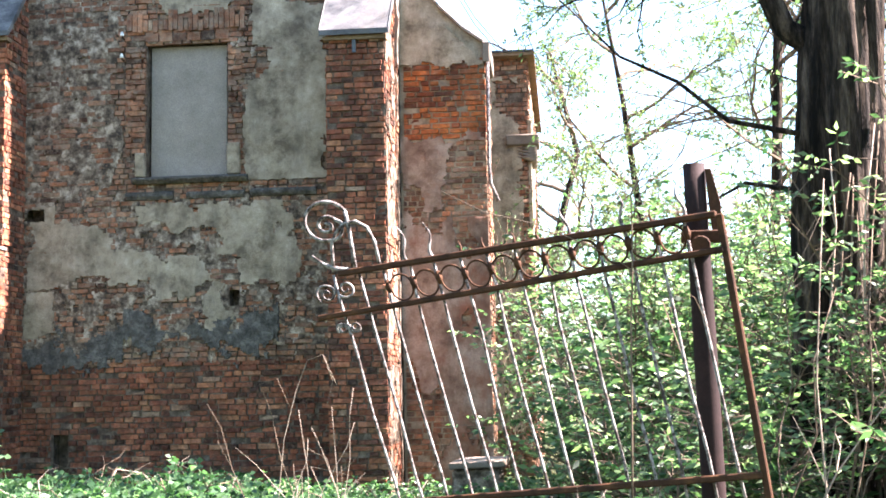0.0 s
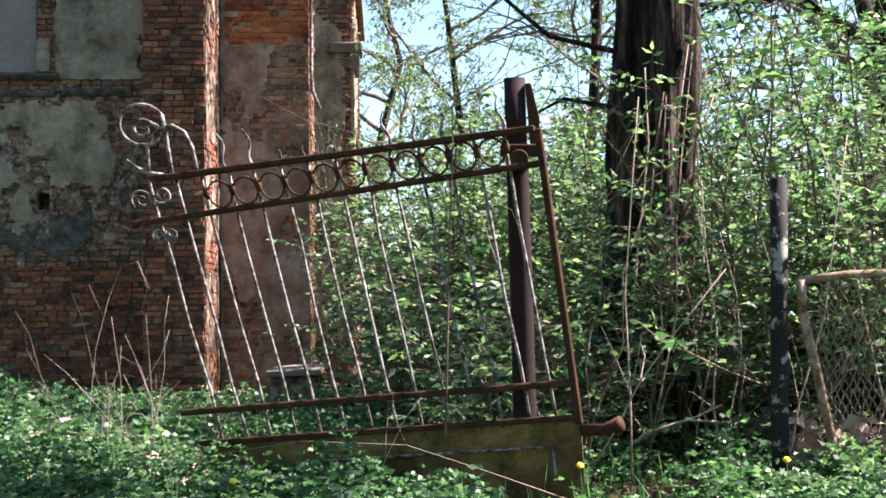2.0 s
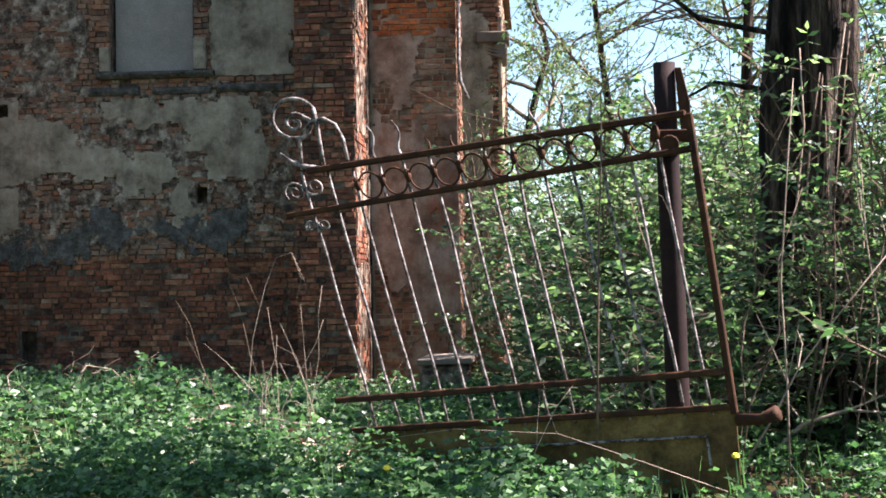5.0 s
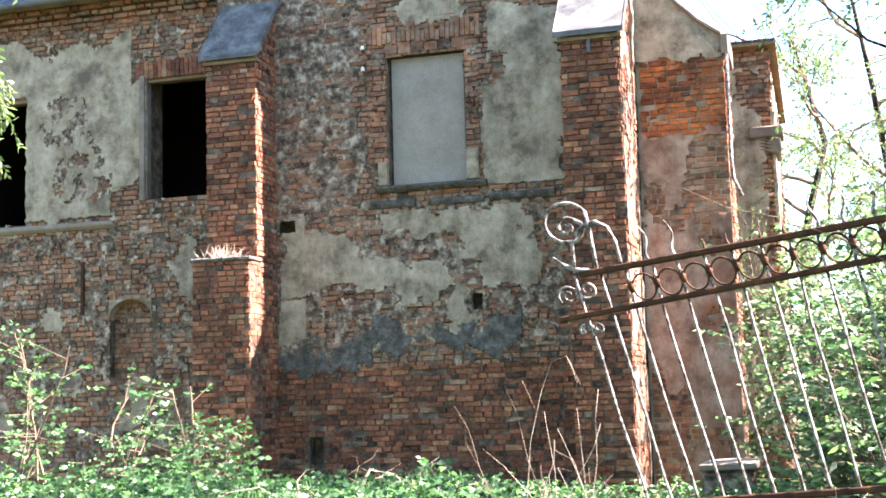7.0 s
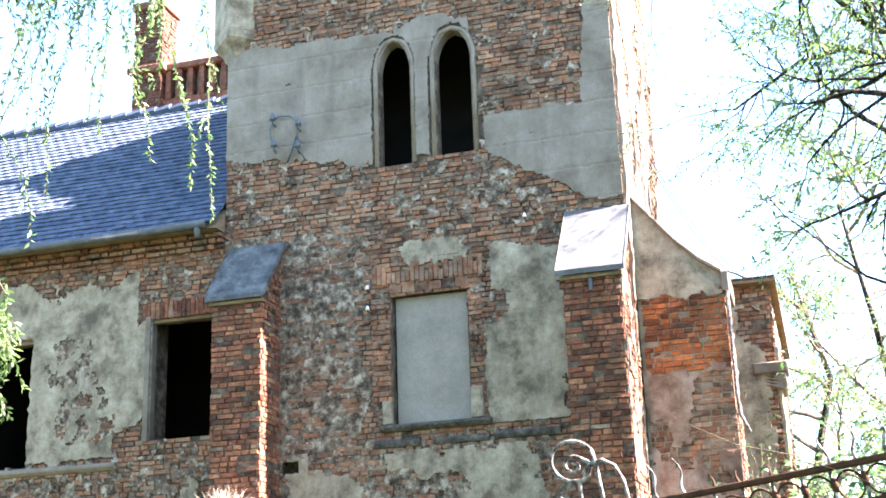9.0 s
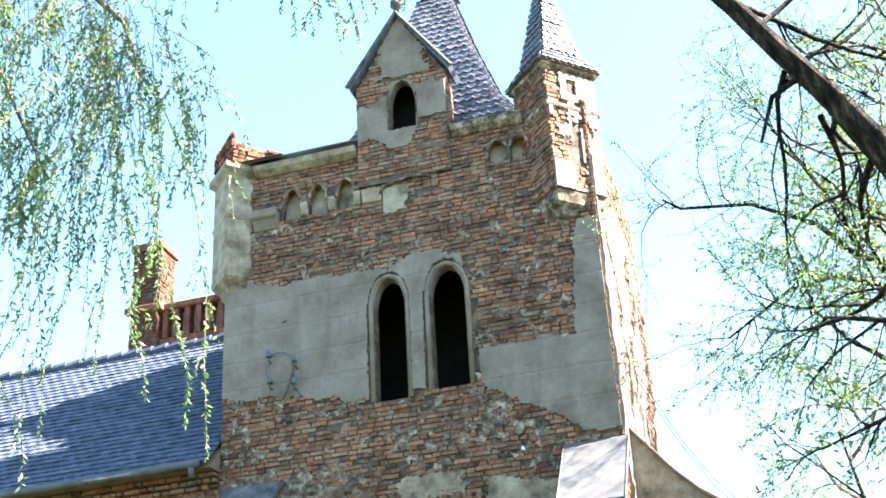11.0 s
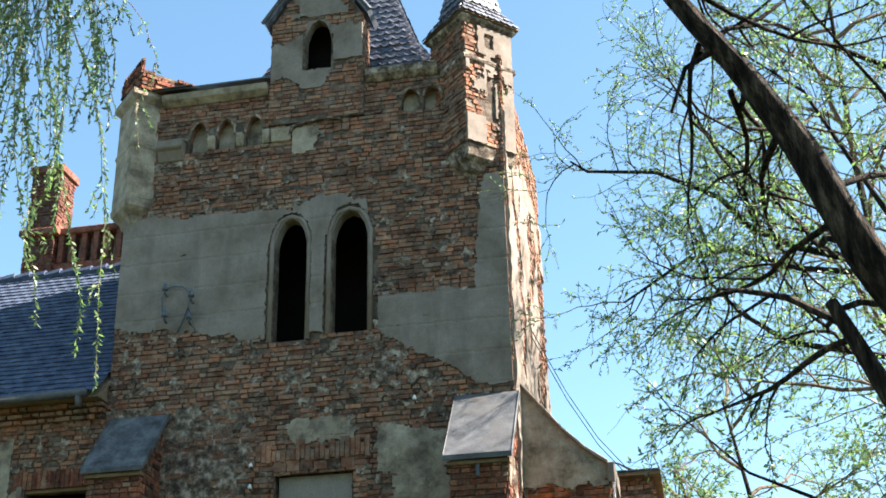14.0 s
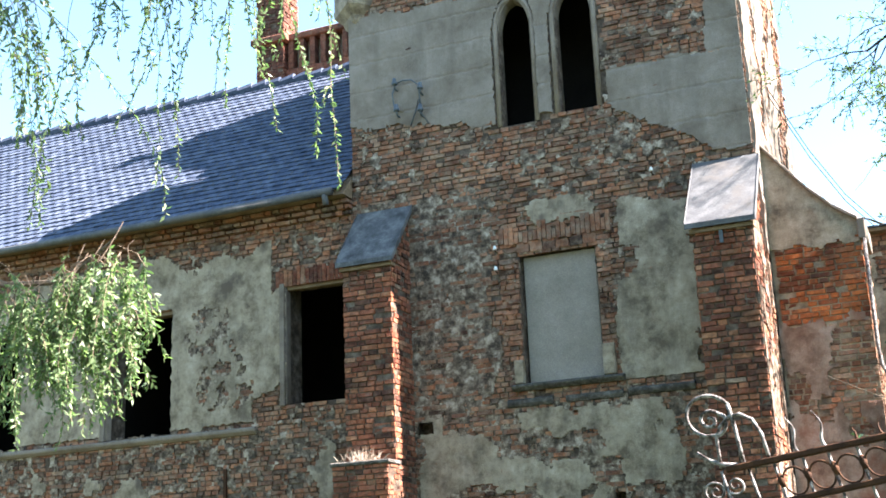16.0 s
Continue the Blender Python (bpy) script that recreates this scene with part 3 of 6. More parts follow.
# ---- stepped buttresses with sheet-metal caps ----
def buttress(name, u0, u1, front, z_cap, z_wall, base, label, cap_mat, step=None):
    ob = thing(name, label, "buttress", kind="structure")
    bm_ = Mesh()
    bm_.box(u0 + 0.01, u1 - 0.01, front + 0.012, WY - 0.004, base, z_cap)
    bm_.add([(x, y, z) for x in (u0 + 0.01, u1 - 0.01) for y, z in ((front + 0.012, z_cap), (WY - 0.004, z_cap), (WY - 0.004, z_wall - 0.02))], [(0, 1, 2), (3, 5, 4), (0, 3, 4, 1), (1, 4, 5, 2), (0, 2, 5, 3)])
    part("core", bm_, mortar, ob)
    m = Mesh()
    bricks(m, Face((0, front, 0), (1, 0, 0), (0, -1, 0)), brick_rows(u0, u1, base, z_cap, None, int(u1 * 7)), 0.008, seed=3)
    slope = (z_wall - z_cap) / (WY - front)
    for x, out in ((u1, 1), (u0, -1)):
        f = Face((x, 0, 0), (0, 1, 0), (out, 0, 0))
        bricks(m, f, brick_rows(front + 0.02, WY - 0.02, base, z_wall, lambda u, z: z > z_cap - 0.06 + (u - front) * slope, int(x * 13)), 0.004, seed=6)
    part("brickwork", m, brick_red, ob)["kind"] = "stuff"
    m = Mesh()
    if not step:
        # Sunlit side brightened by a pale crust, in place of glare on brick.
        crust(m, Face((u1, 0, 0), (0, 1, 0), (1, 0, 0)), front + 0.01, WY - 0.01, base + 0.3, z_cap, lambda u, z: fbm(u * 3.0, z * 2.2, u1, 5) > -0.05, 0.03, 0.012, 0.008, seed=u1)
        part("pale_sun_crust", m, smear_mat, ob)
    if step:
        sf, sz = step
        m = Mesh()
        m.box(u0 - 0.03, u1 + 0.05, sf + 0.012, front - 0.012, base, sz)
        part("step_core", m, mortar, ob)
        m = Mesh()
        bricks(m, Face((0, sf, 0), (1, 0, 0), (0, -1, 0)), brick_rows(u0 - 0.03, u1 + 0.05, base, sz, None, 21), 0.006, seed=13)
        for x, out in ((u1 + 0.05, 1), (u0 - 0.03, -1)):
            bricks(m, Face((x, 0, 0), (0, 1, 0), (out, 0, 0)), brick_rows(sf + 0.02, front - 0.02, base, sz, None, 23), 0.004, seed=15)
        part("step_brickwork", m, brick_red, ob)["kind"] = "stuff"
        m = Mesh()
        m.box(u0 - 0.06, u1 + 0.08, sf - 0.03, front - 0.01, sz, sz + 0.06)
        part("step_cap", m, cement, ob, bevel=0.015)
    m = Mesh()
    y0, y1, over, th = front - 0.10, WY - 0.02, 0.07, 0.025
    dz = (z_wall - z_cap) / (WY - front)
    za, zb = z_cap - 0.10 * dz + 0.02, z_wall + 0.03
    a0, a1 = u0 - over, u1 + over
    m.prism([(a0, y0, za), (a0, y1, zb), (a0, y1, zb + th), (a0, y0, za + th)], (a1 - a0, 0, 0))
    m.box(a0, a1, y0 - 0.006, y0 + 0.006, za - 0.05, za + th)
    for x in (a0, a1):
        m.prism([(x - 0.006, y0, za - 0.06), (x - 0.006, y1, zb - 0.07), (x - 0.006, y1, zb + th + 0.02), (x - 0.006, y0, za + th + 0.02)], (0.012, 0, 0))
    part("metal_cap", m, cap_mat, ob, "dented zinc sheet", bevel=0.004)
    m = Mesh()
    m.box(a0 + 0.04, a1 - 0.04, front - 0.05, front + 0.1, za - 0.10, za - 0.05)
    part("cap_board", m, board_mat, ob)
    return ob


butt_r = buttress("buttress", -2.99, -2.22, 15.86, 6.30, 7.33, 0.0, "tall red brick buttress with a zinc cap at the tower corner", zinc)
m = Mesh()
m.box(-2.64, -2.59, 15.825, 15.86, 5.94, 6.14)
part("iron_anchor", m, blue_iron, butt_r, bevel=0.004)
butt_l = buttress("buttress", -8.20, -7.42, 16.1, 6.58, 7.42, 0.0, "stepped red brick buttress with a dark lead cap and grass on its step", lead, (15.72, 3.50))

# side buttress at the tower's far corner, with a swept plaster top
SB = 17.05
side = thing("side_buttress", "plastered brick side buttress with a swept top", "buttress", kind="structure")
top = [(-2.18, 7.55), (-1.9, 7.2), (-1.6, 6.82), (-1.3, 6.52), (-1.0, 6.30)]
m = Mesh()
m.prism([(x, SB, z) for x, z in [(-2.18, 0.0)] + top + [(-0.98, 0.0)]], (0, 0.9, 0))
part("core", m, plaster_old, side)
SFACE = Face((0, SB, 0), (1, 0, 0), (0, -1, 0))
m = Mesh()
bricks(m, SFACE, brick_rows(-2.13, -0.99, 5.0, 6.15, lambda u, z: z > 6.15 + wave(u, 1, 0.1, 4), 31), 0.02, seed=17)
part("orange_brickwork", m, brick_bright, side)["kind"] = "stuff"
m = Mesh()
bricks(m, SFACE, brick_rows(-2.15, -0.99, 0.1, 5.0, None, 33), 0.014, seed=19)
bricks(m, Face((-0.98, 0, 0), (0, 1, 0), (1, 0, 0)), brick_rows(SB + 0.02, SB + 0.88, 0.1, 6.2, None, 35), 0.006, seed=20)
part("brickwork", m, brick_mat, side)["kind"] = "stuff"
m = Mesh()
crust(m, SFACE, -2.18, -0.98, 0.1, 6.6, lambda u, z: z < 6.3 + (-1.0 - u) * 1.0 - 0.25 and z > 6.05 + wave(u, 2, 0.15, 3), 0.035, 0.036, 0.012, seed=4.0)
part("plaster_skin", m, plaster_old, side)
m = Mesh()
crust(m, SFACE, -2.18, -0.98, 0.1, 5.3, lambda u, z: z < 5.0 + wave(u, 5, 0.2, 3) and not (u > -1.55 + wave(u, z, 0.2, 2) and 3.9 < z < 4.95) and fbm(u * 1.5, z * 0.9, 4.4, 5) > (-0.45 if z > 2 else -0.1), 0.035, 0.034, 0.012, seed=4.0)
part("stained_plaster", m, pink_plaster, side, "brick-stained pinkish plaster")
m = Mesh()
for (xa, za), (xb, zb) in zip(top, top[1:]):
    m.prism([(xa, SB - 0.06, za), (xb, SB - 0.06, zb), (xb, SB - 0.06, zb + 0.06), (xa, SB - 0.06, za + 0.06)], (0, 1.0, 0))
m.box(-1.02, -0.92, SB - 0.06, SB + 0.94, 6.05, 6.33)
part("coping", m, plaster, side, bevel=0.01)
m = Mesh()
m.tube([(-0.95, SB - 0.03, 6.1), (-0.96, SB - 0.05, 4.6), (-0.94, SB - 0.05, 4.35), (-0.84, SB - 0.1, 4.1)], 0.025, 6)
part("down_pipe", m, flaked, side, "thin bent zinc pipe", smooth=True)

# annex behind with tiled eave
annex = thing("annex", "crumbling brick annex with a tiled eave behind the tower", "house wing", kind="structure")
m = Mesh()
m.box(-2.3, -0.5, 20.0, 26.0, 0.0, 6.9)
part("core", m, mortar, annex)
AF, AE = Face((0, 20.0, 0), (1, 0, 0), (0, -1, 0)), Face((-0.5, 0, 0), (0, 1, 0), (1, 0, 0))
m = Mesh()
bricks(m, AF, brick_rows(-2.2, -0.5, 0.0, 6.9, None, 41), 0.02, seed=21, wild=0.012)
bricks(m, AE, brick_rows(20.0, 26.0, 0.0, 6.9, None, 43), 0.02, seed=22, wild=0.012)
part("brickwork", m, brick_mat, annex)["kind"] = "stuff"
m = Mesh()
crust(m, AF, -2.2, -0.5, 0.5, 6.6, lambda u, z: fbm(u * 1.6, z * 0.9, 8.0, 5) > -0.22 and u < -0.62 + 0.1 * fbm(0.0, z * 2.0, 1.0, 4), 0.05, 0.05, 0.02, seed=6.0)
crust(m, AE, 20.0, 22.5, 1.0, 6.4, lambda u, z: fbm(u * 1.1, z * 0.7, 2.0, 5) > -0.1, 0.06, 0.05, 0.02, seed=7.0)
part("plaster_skin", m, plaster_old, annex)
m = Mesh()
for k in range(5):
    m.prism([(-0.42 + k * 0.004, 19.92, 5.15 + k * 0.05), (-0.36, 19.92, 5.2 + k * 0.05), (-0.36, 19.92, 5.25 + k * 0.05), (-0.7, 19.92, 5.25 + k * 0.05)], (0, 0.8, 0))
m.box(-0.85, -0.32, 19.88, 20.4, 5.42, 5.6)
part("broken_cornice", m, plaster, annex, bevel=0.02)
m = Mesh()
for j in range(3):
    for k in range(12):
        x0, y0, z0 = -2.4 + k * 0.17, 19.75 + j * 0.26, 6.92 + j * 0.05
        m.prism([(x0, y0, z0), (x0 + 0.16, y0, z0), (x0 + 0.16, y0 + 0.3, z0 + 0.06), (x0, y0 + 0.3, z0 + 0.06)], (0, -0.01, 0.02))
part("roof_tiles", m, tile_mat, annex)
m = Mesh()
m.box(-2.4, -0.36, 19.78, 26.1, 6.86, 6.91)
part("eave_board", m, board_mat, annex)

# ---- the wing to the left ----
WX0 = -26.0
wing = thing("wing", "long manor wing with stained plaster and empty windows", "house wing", kind="structure")
m = Mesh()
pierced(m, FRONT, WX0, TX0 - 0.002, 0.0, 7.8, 0.5, WING_WINDOWS + [ARCH_NICHE, (-10.95, -10.85, 3.55, 3.63)], -0.007)
m.box(WX0, WX0 + 0.5, WY + 0.5, 23.2, 0, 7.8)
m.box(WX0 + 0.5, TX0 - 0.002, 22.8, 23.2, 0, 7.8)
m.box(WX0 + 0.5, TX0 - 0.002, WY + 0.5, 22.8, 3.8, 4.0)
m.box(WX0 + 0.5, TX0 - 0.002, WY + 0.5, 22.8, 7.5, 7.7)
part("wall_core", m, mortar, wing)
# Black partitions paint the indoor shade seen through the wing windows.
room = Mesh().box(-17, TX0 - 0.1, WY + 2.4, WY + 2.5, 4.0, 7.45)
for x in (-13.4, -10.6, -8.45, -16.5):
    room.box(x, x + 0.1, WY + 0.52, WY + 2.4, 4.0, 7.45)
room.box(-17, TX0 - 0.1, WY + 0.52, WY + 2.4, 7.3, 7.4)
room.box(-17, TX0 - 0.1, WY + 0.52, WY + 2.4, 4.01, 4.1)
part("shade_room", room, dark_in, wing)
m = Mesh()
m.box(ARCH_NICHE[0], ARCH_NICHE[1], WY + 0.16, WY + 0.3, ARCH_NICHE[2], ARCH_NICHE[3])
part("niche_back", m, mortar, wing)
m = Mesh()
bricks(m, Face((0, WY + 0.16, 0), (1, 0, 0), (0, -1, 0)), brick_rows(ARCH_NICHE[0], ARCH_NICHE[1], ARCH_NICHE[2], ARCH_NICHE[3], None, 57), 0.01, seed=25)
part("niche_brickwork", m, brick_mat, wing)
mid, half = (ARCH_NICHE[0] + ARCH_NICHE[1]) / 2, (ARCH_NICHE[1] - ARCH_NICHE[0]) / 2
for sx in (-1, 1):
    arc = [(mid + sx * half * math.cos(k / 8 * math.pi / 2), ARCH_NICHE[3] - 0.3 + 0.3 * math.sin(k / 8 * math.pi / 2)) for k in range(9)] + [(mid + sx * half, ARCH_NICHE[3])]
    part("niche_spandrel", Mesh().prism([FRONT.p(u, 0.02, z) for u, z in arc], (0, 0.2, 0)), plaster_old, wing)
m = Mesh()
bricks(m, FRONT, brick_rows(WX0 + 8, TX0, 0.0, 7.75, front_open, 51), seed=24)
part("brickwork", m, brick_mat, wing)["kind"] = "stuff"
for name, mask, mat, out, lo, hi, cell in (("old_plaster", mask_old, plaster_old, 0.030, 1.0, 7.4, 0.04), ("lime_smear", mask_smear, smear_mat, 0.017, 0.6, 7.6, 0.04)):
    m = Mesh()
    crust(m, FRONT, -18.0, TX0 - 0.01, lo, hi, mask, cell, out, 0.010, seed=out * 90)
    part(name, m, mat, wing)
for h in WING_WINDOWS:
    w = part("window_frame", Mesh().box(h[0] - 0.09, h[0] - 0.0, WY - 0.055, WY + 0.1, h[2] - 0.02, h[3] + 0.02), plaster, wing, "weathered plaster window surround", bevel=0.012)
    part("frame_bead", Mesh().box(h[0] + 0.0, h[0] + 0.022, WY - 0.02, WY + 0.12, h[2], h[3]), plaster, wing, bevel=0.01)
    part("lintel", Mesh().box(h[0], h[1], WY + 0.02, WY + 0.12, h[3] - 0.08, h[3]), board_mat, wing)
m = Mesh()
rnd = random.Random(15)
u = -9.72
while u < -8.2:
    n = rnd.uniform(0.066, 0.08)
    m.box(u, u + n - 0.01, WY - 0.03 - rnd.random() * 0.012, WY + 0.05, 6.49, 6.75 + rnd.uniform(-0.04, 0.02))
    u += n
part("flat_arch", m, brick_red, wing, "orange brick flat arch")
m = Mesh()
m.prism([(-18, WY + 0.05, 4.24), (-18, WY - 0.04, 4.24), (-18, WY - 0.09, 4.29), (-18, WY - 0.09, 4.34), (-18, WY + 0.05, 4.38)], (7.93, 0, 0))
part("sill_band", m, plaster, wing, bevel=0.008)
m = Mesh()
for k in range(4):
    bricks(m, Face((0, WY - 0.03 - k * 0.05, 0), (1, 0, 0), (0, -1, 0)), brick_rows(-18, TX0 - 0.01, 7.40 + k * 0.085, 7.47 + k * 0.085, None, 53 + k), 0.0, seed=k, back=0.12 + k * 0.04)
part("eave_cornice", m, brick_mat, wing, "stepped brick eave cornice")

# tiled roof: overlapping rows
EY, EZ, RY, RZ = 16.42, 7.80, 20.0, 11.5
roof = thing("roof", "dark glazed tile roof over the wing", "roof", kind="structure")
m = Mesh()
m.prism([(WX0, EY + 0.05, EZ - 0.06), (WX0, RY, RZ - 0.06), (WX0, 23.6, EZ - 0.06)], (TX0 - 0.01 - WX0, 0, 0))
part("deck", m, board_mat, roof)
m = Mesh()
rows = 32
d = Vector((0, RY - EY, RZ - EZ)) / rows
nrm = Vector((0, -(RZ - EZ), RY - EY)).normalized()
rnd = random.Random(2)
for j in range(rows):
    base = Vector((0, EY, EZ)) + d * j
    x = -20.0 - 0.10 * (j % 2)
    while x < TX0 - 0.02:
        a, b = x, min(x + 0.204, TX0 - 0.02)
        if b - a > 0.03:
            lift = 0.032 + rnd.uniform(-0.006, 0.009)
            p0, p1 = base + nrm * lift, base + d * 1.12 + nrm * 0.012
            mid = (a + b) / 2
            crown = nrm * 0.007
            vs = []
            for q in (p0, p1):
                vs += [q + Vector((a, 0, 0)), q + Vector((a * 0.5 + mid * 0.5, 0, 0)) + crown, q + Vector((mid, 0, 0)), q + Vector((b, 0, 0)) + crown * 0.4]
            vs += [v - nrm * 0.03 for v in vs[:4]]
            m.add(vs, [(0, 1, 5, 4), (1, 2, 6, 5), (2, 3, 7, 6), (8, 9, 1, 0), (9, 10, 2, 1), (10, 11, 3, 2)])
        x += 0.207
part("roof_tiles", m, tile_mat, roof)["kind"] = "stuff"
m = Mesh()
for k in range(44):
    x = -22 + k * 0.31
    m.tube([(x, RY, RZ + 0.02), (x + 0.33, RY, RZ + 0.05 + 0.01 * (k % 3))], [0.10, 0.115], 8)
part("ridge_tiles", m, tile_mat, roof)
gut = thing("gutter", "sagging zinc gutter along the wing eave", "gutter", kind="structure")
m = Mesh()
m.tube([(-22, EY - 0.05, EZ - 0.07), (-12, EY - 0.05, EZ - 0.05), (-8.5, EY - 0.05, EZ - 0.02)], 0.065, 8)
part("trough", m, zinc, gut, smooth=True)
m = Mesh()
m.tube([(-8.62, EY - 0.05, EZ - 0.06), (-8.62, EY - 0.02, EZ - 0.22)], 0.05, 8)
part("outlet", m, zinc, gut, smooth=True)

# chimney and stepped gable beyond the ridge
gable_mat = brick_surface("dark_red_brick", [(0.0, (0.09, 0.032, 0.025)), (0.5, (0.15, 0.05, 0.036)), (1.0, (0.20, 0.078, 0.052))], soot=0.8)
gable = thing("gable", "brick gable with a row of small battlements", "gable", kind="structure")
part("wall", Mesh().box(-12.0, -9.0, 21.2, 21.6, 7.0, 12.2), gable_mat, gable)
part("coping", Mesh().box(-12.0, -9.0, 21.05, 21.7, 12.98, 13.12), gable_mat, gable, bevel=0.02)
part("band", Mesh().box(-12.0, -9.0, 21.1, 21.6, 12.2, 12.36), gable_mat, gable, bevel=0.02)
part("parapet", Mesh().box(-12.0, -9.0, 21.3, 21.6, 12.36, 12.98), plaster_old, gable)
for k in range(12):
    p = part("merlon", Mesh().box(-0.06, 0.06, -0.15, 0.05, 0, 0.62), gable_mat, gable, bevel=0.01)
    p.location = (-11.85 + k * 0.25, 21.25, 12.36)
chim = thing("chimney", "tall narrow brick chimney with a corbelled head", "chimney")
chim.location = (-12.28, 21.0, 0)
part("shaft_core", Mesh().box(-0.31, 0.31, 0.02, 0.6, 10.0, 14.4), mortar, chim)
m = Mesh()
bricks(m, Face((0, 0, 0), (1, 0, 0), (0, -1, 0)), brick_rows(-0.33, 0.33, 10.5, 14.4, None, 61), 0.0, seed=31, wild=0.012)
bricks(m, Face((0.33, 0, 0), (0, 1, 0), (1, 0, 0)), brick_rows(0.0, 0.62, 10.5, 14.4, None, 63), 0.0, seed=33, wild=0.012)
part("brickwork", m, gable_mat, chim)["kind"] = "stuff"
part("head", Mesh().box(-0.38, 0.38, -0.06, 0.68, 14.4, 14.58), gable_mat, chim, bevel=0.02)
part("ledge", Mesh().box(-0.42, 0.42, -0.1, 0.7, 12.95, 13.1), gable_mat, chim, bevel=0.02)


# ---- tower top: arcaded parapet, dormer gable, turrets and slate spires ----
parapet = thing("parapet", "broken brick parapet with a blind arcade", "parapet", kind="structure")
for u0, u1 in ((-7.85, -6.03), (-4.38, -3.2)):
    m = Mesh()
    m.prism([(u0, WY + 0.4, 12.80), (u0, WY - 0.02, 12.80), (u0, WY - 0.13, 12.88), (u0, WY - 0.15, 12.99), (u0, WY + 0.4, 13.03)], (u1 - u0, 0, 0))
    part("cornice", m, plaster_old if u0 < -5 else smear_mat, parapet, "crumbling moulded cornice", bevel=0.01)
m = Mesh()
m.prism([(-7.95, WY - 0.20, 13.03), (-6.02, WY - 0.20, 13.03), (-6.02, WY + 0.9, 13.55), (-7.95, WY + 0.9, 13.55)], (0, 0, 0.025))
part("flashing", m, zinc, parapet)


for h in NICHES:
    part("niche_back", Mesh().box(h[0] - 0.02, h[1] + 0.02, WY + 0.15, WY + 0.19, h[2] - 0.02, h[3] + 0.02), plaster_old, parapet)
    s, mid, half = h[2] + 0.26, (h[0] + h[1]) / 2, (h[1] - h[0]) / 2
    for sx in (-1, 1):                        # masonry above the pointed head
        arc = [(mid + sx * half * math.sqrt(1 - (i / 8) ** 1.4), s + i / 8 * (h[3] - s)) for i in range(9)] + [(mid + sx * half, h[3])]
        part("spandrel", Mesh().prism([FRONT.p(u, 0.006, z) for u, z in arc], (0, 0.15, 0)), brick_mat, parapet)
    rim = [(mid - half * math.sqrt(1 - (i / 8) ** 1.4), s + i / 8 * (h[3] - s)) for i in range(9)]
    rim = rim + [(2 * mid - u, z) for u, z in rim[::-1][1:]]
    part("hood_mould", Mesh().tube([FRONT.p(u, 0.008, z + 0.01) for u, z in rim], 0.022, 5), smear_mat, parapet)
m = Mesh()
m.prism([(-7.86, WY + 0.02, 12.10), (-7.86, WY - 0.18, 12.10), (-7.86, WY - 0.18, 11.96), (-7.86, WY - 0.12, 11.92), (-7.86, WY - 0.04, 11.76), (-7.86, WY + 0.02, 11.76)], (0.44, 0, 0))
part("corbel", m, plaster, parapet, bevel=0.015)
for u in (-6.97, -6.49, -6.04):
    part("corbel", Mesh().prism([(u - 0.06, WY + 0.02, 12.14), (u - 0.06, WY - 0.08, 12.14), (u - 0.06, WY - 0.08, 12.07), (u - 0.06, WY - 0.03, 11.92), (u - 0.06, WY + 0.02, 11.90)], (0.12, 0, 0)), plaster_old, parapet, bevel=0.01)

# dormer gable over the front
dormer = thing("dormer", "brick dormer gable with a pointed window over the tower front", "dormer", kind="structure")
DW = (-5.42, -4.97, 13.14, 14.14)
DF = Face((0, WY - 0.06, 0), (1, 0, 0), (0, -1, 0))


def in_dormer(u, z):
    if not -6.0 < u < -4.42:
        return False
    return z < 14.15 or z < 15.45 - abs(u + 5.21) * 1.68


m = Mesh()
pierced(m, DF, -6.0, -4.42, 12.2, 14.14, 0.2, [DW])
for sx in (-1, 1):
    m.prism([DF.p(-5.21 + sx * 0.78, -0.004, 14.14), DF.p(-5.21, -0.004, 14.14), DF.p(-5.21, -0.004, 15.42)], (0, 0.2, 0))
part("wall_core", m, mortar, dormer)
door_open = lambda u, z: in_lancet(u, z, DW, 0.04) or not in_dormer(u, z)
m = Mesh()
bricks(m, DF, brick_rows(-6.0, -4.42, 12.22, 15.4, lambda u, z: door_open(u, z) or (z < 12.3 and -5.7 < u < -5.15), 71), 0.01, seed=41)
for x, o in ((-4.42, 1), (-6.0, -1)):
    bricks(m, Face((x, 0, 0), (0, 1, 0), (o, 0, 0)), brick_rows(WY - 0.05, WY + 0.34, 12.2, 14.15, None, 73), 0.004, seed=43)
part("brickwork", m, brick_mat, dormer)["kind"] = "stuff"
m = Mesh()
crust(m, DF, -5.98, -4.44, 12.8, 15.55, lambda u, z: not door_open(u, z) and ((z > 14.2 and abs(u + 5.15) < 0.42 + wave(u, z, 0.2, 3)) or z > 14.75 or (u > -4.95 and 13.3 < z < 14.0 + wave(u, 1, 0.2, 3)) or (u < -5.2 and 13.0 - 0.3 * (u + 5.6) * (u > -5.6) + wave(u, 2, 0.15, 3) < z < 13.75 + wave(u, 3, 0.2, 3)) or (12.72 < z < 13.2 and abs(u + 5.28) < 0.28 + 0.5 * (z - 13.0))), 0.035, 0.03, 0.01, seed=8.0)
part("plaster_skin", m, plaster, dormer)
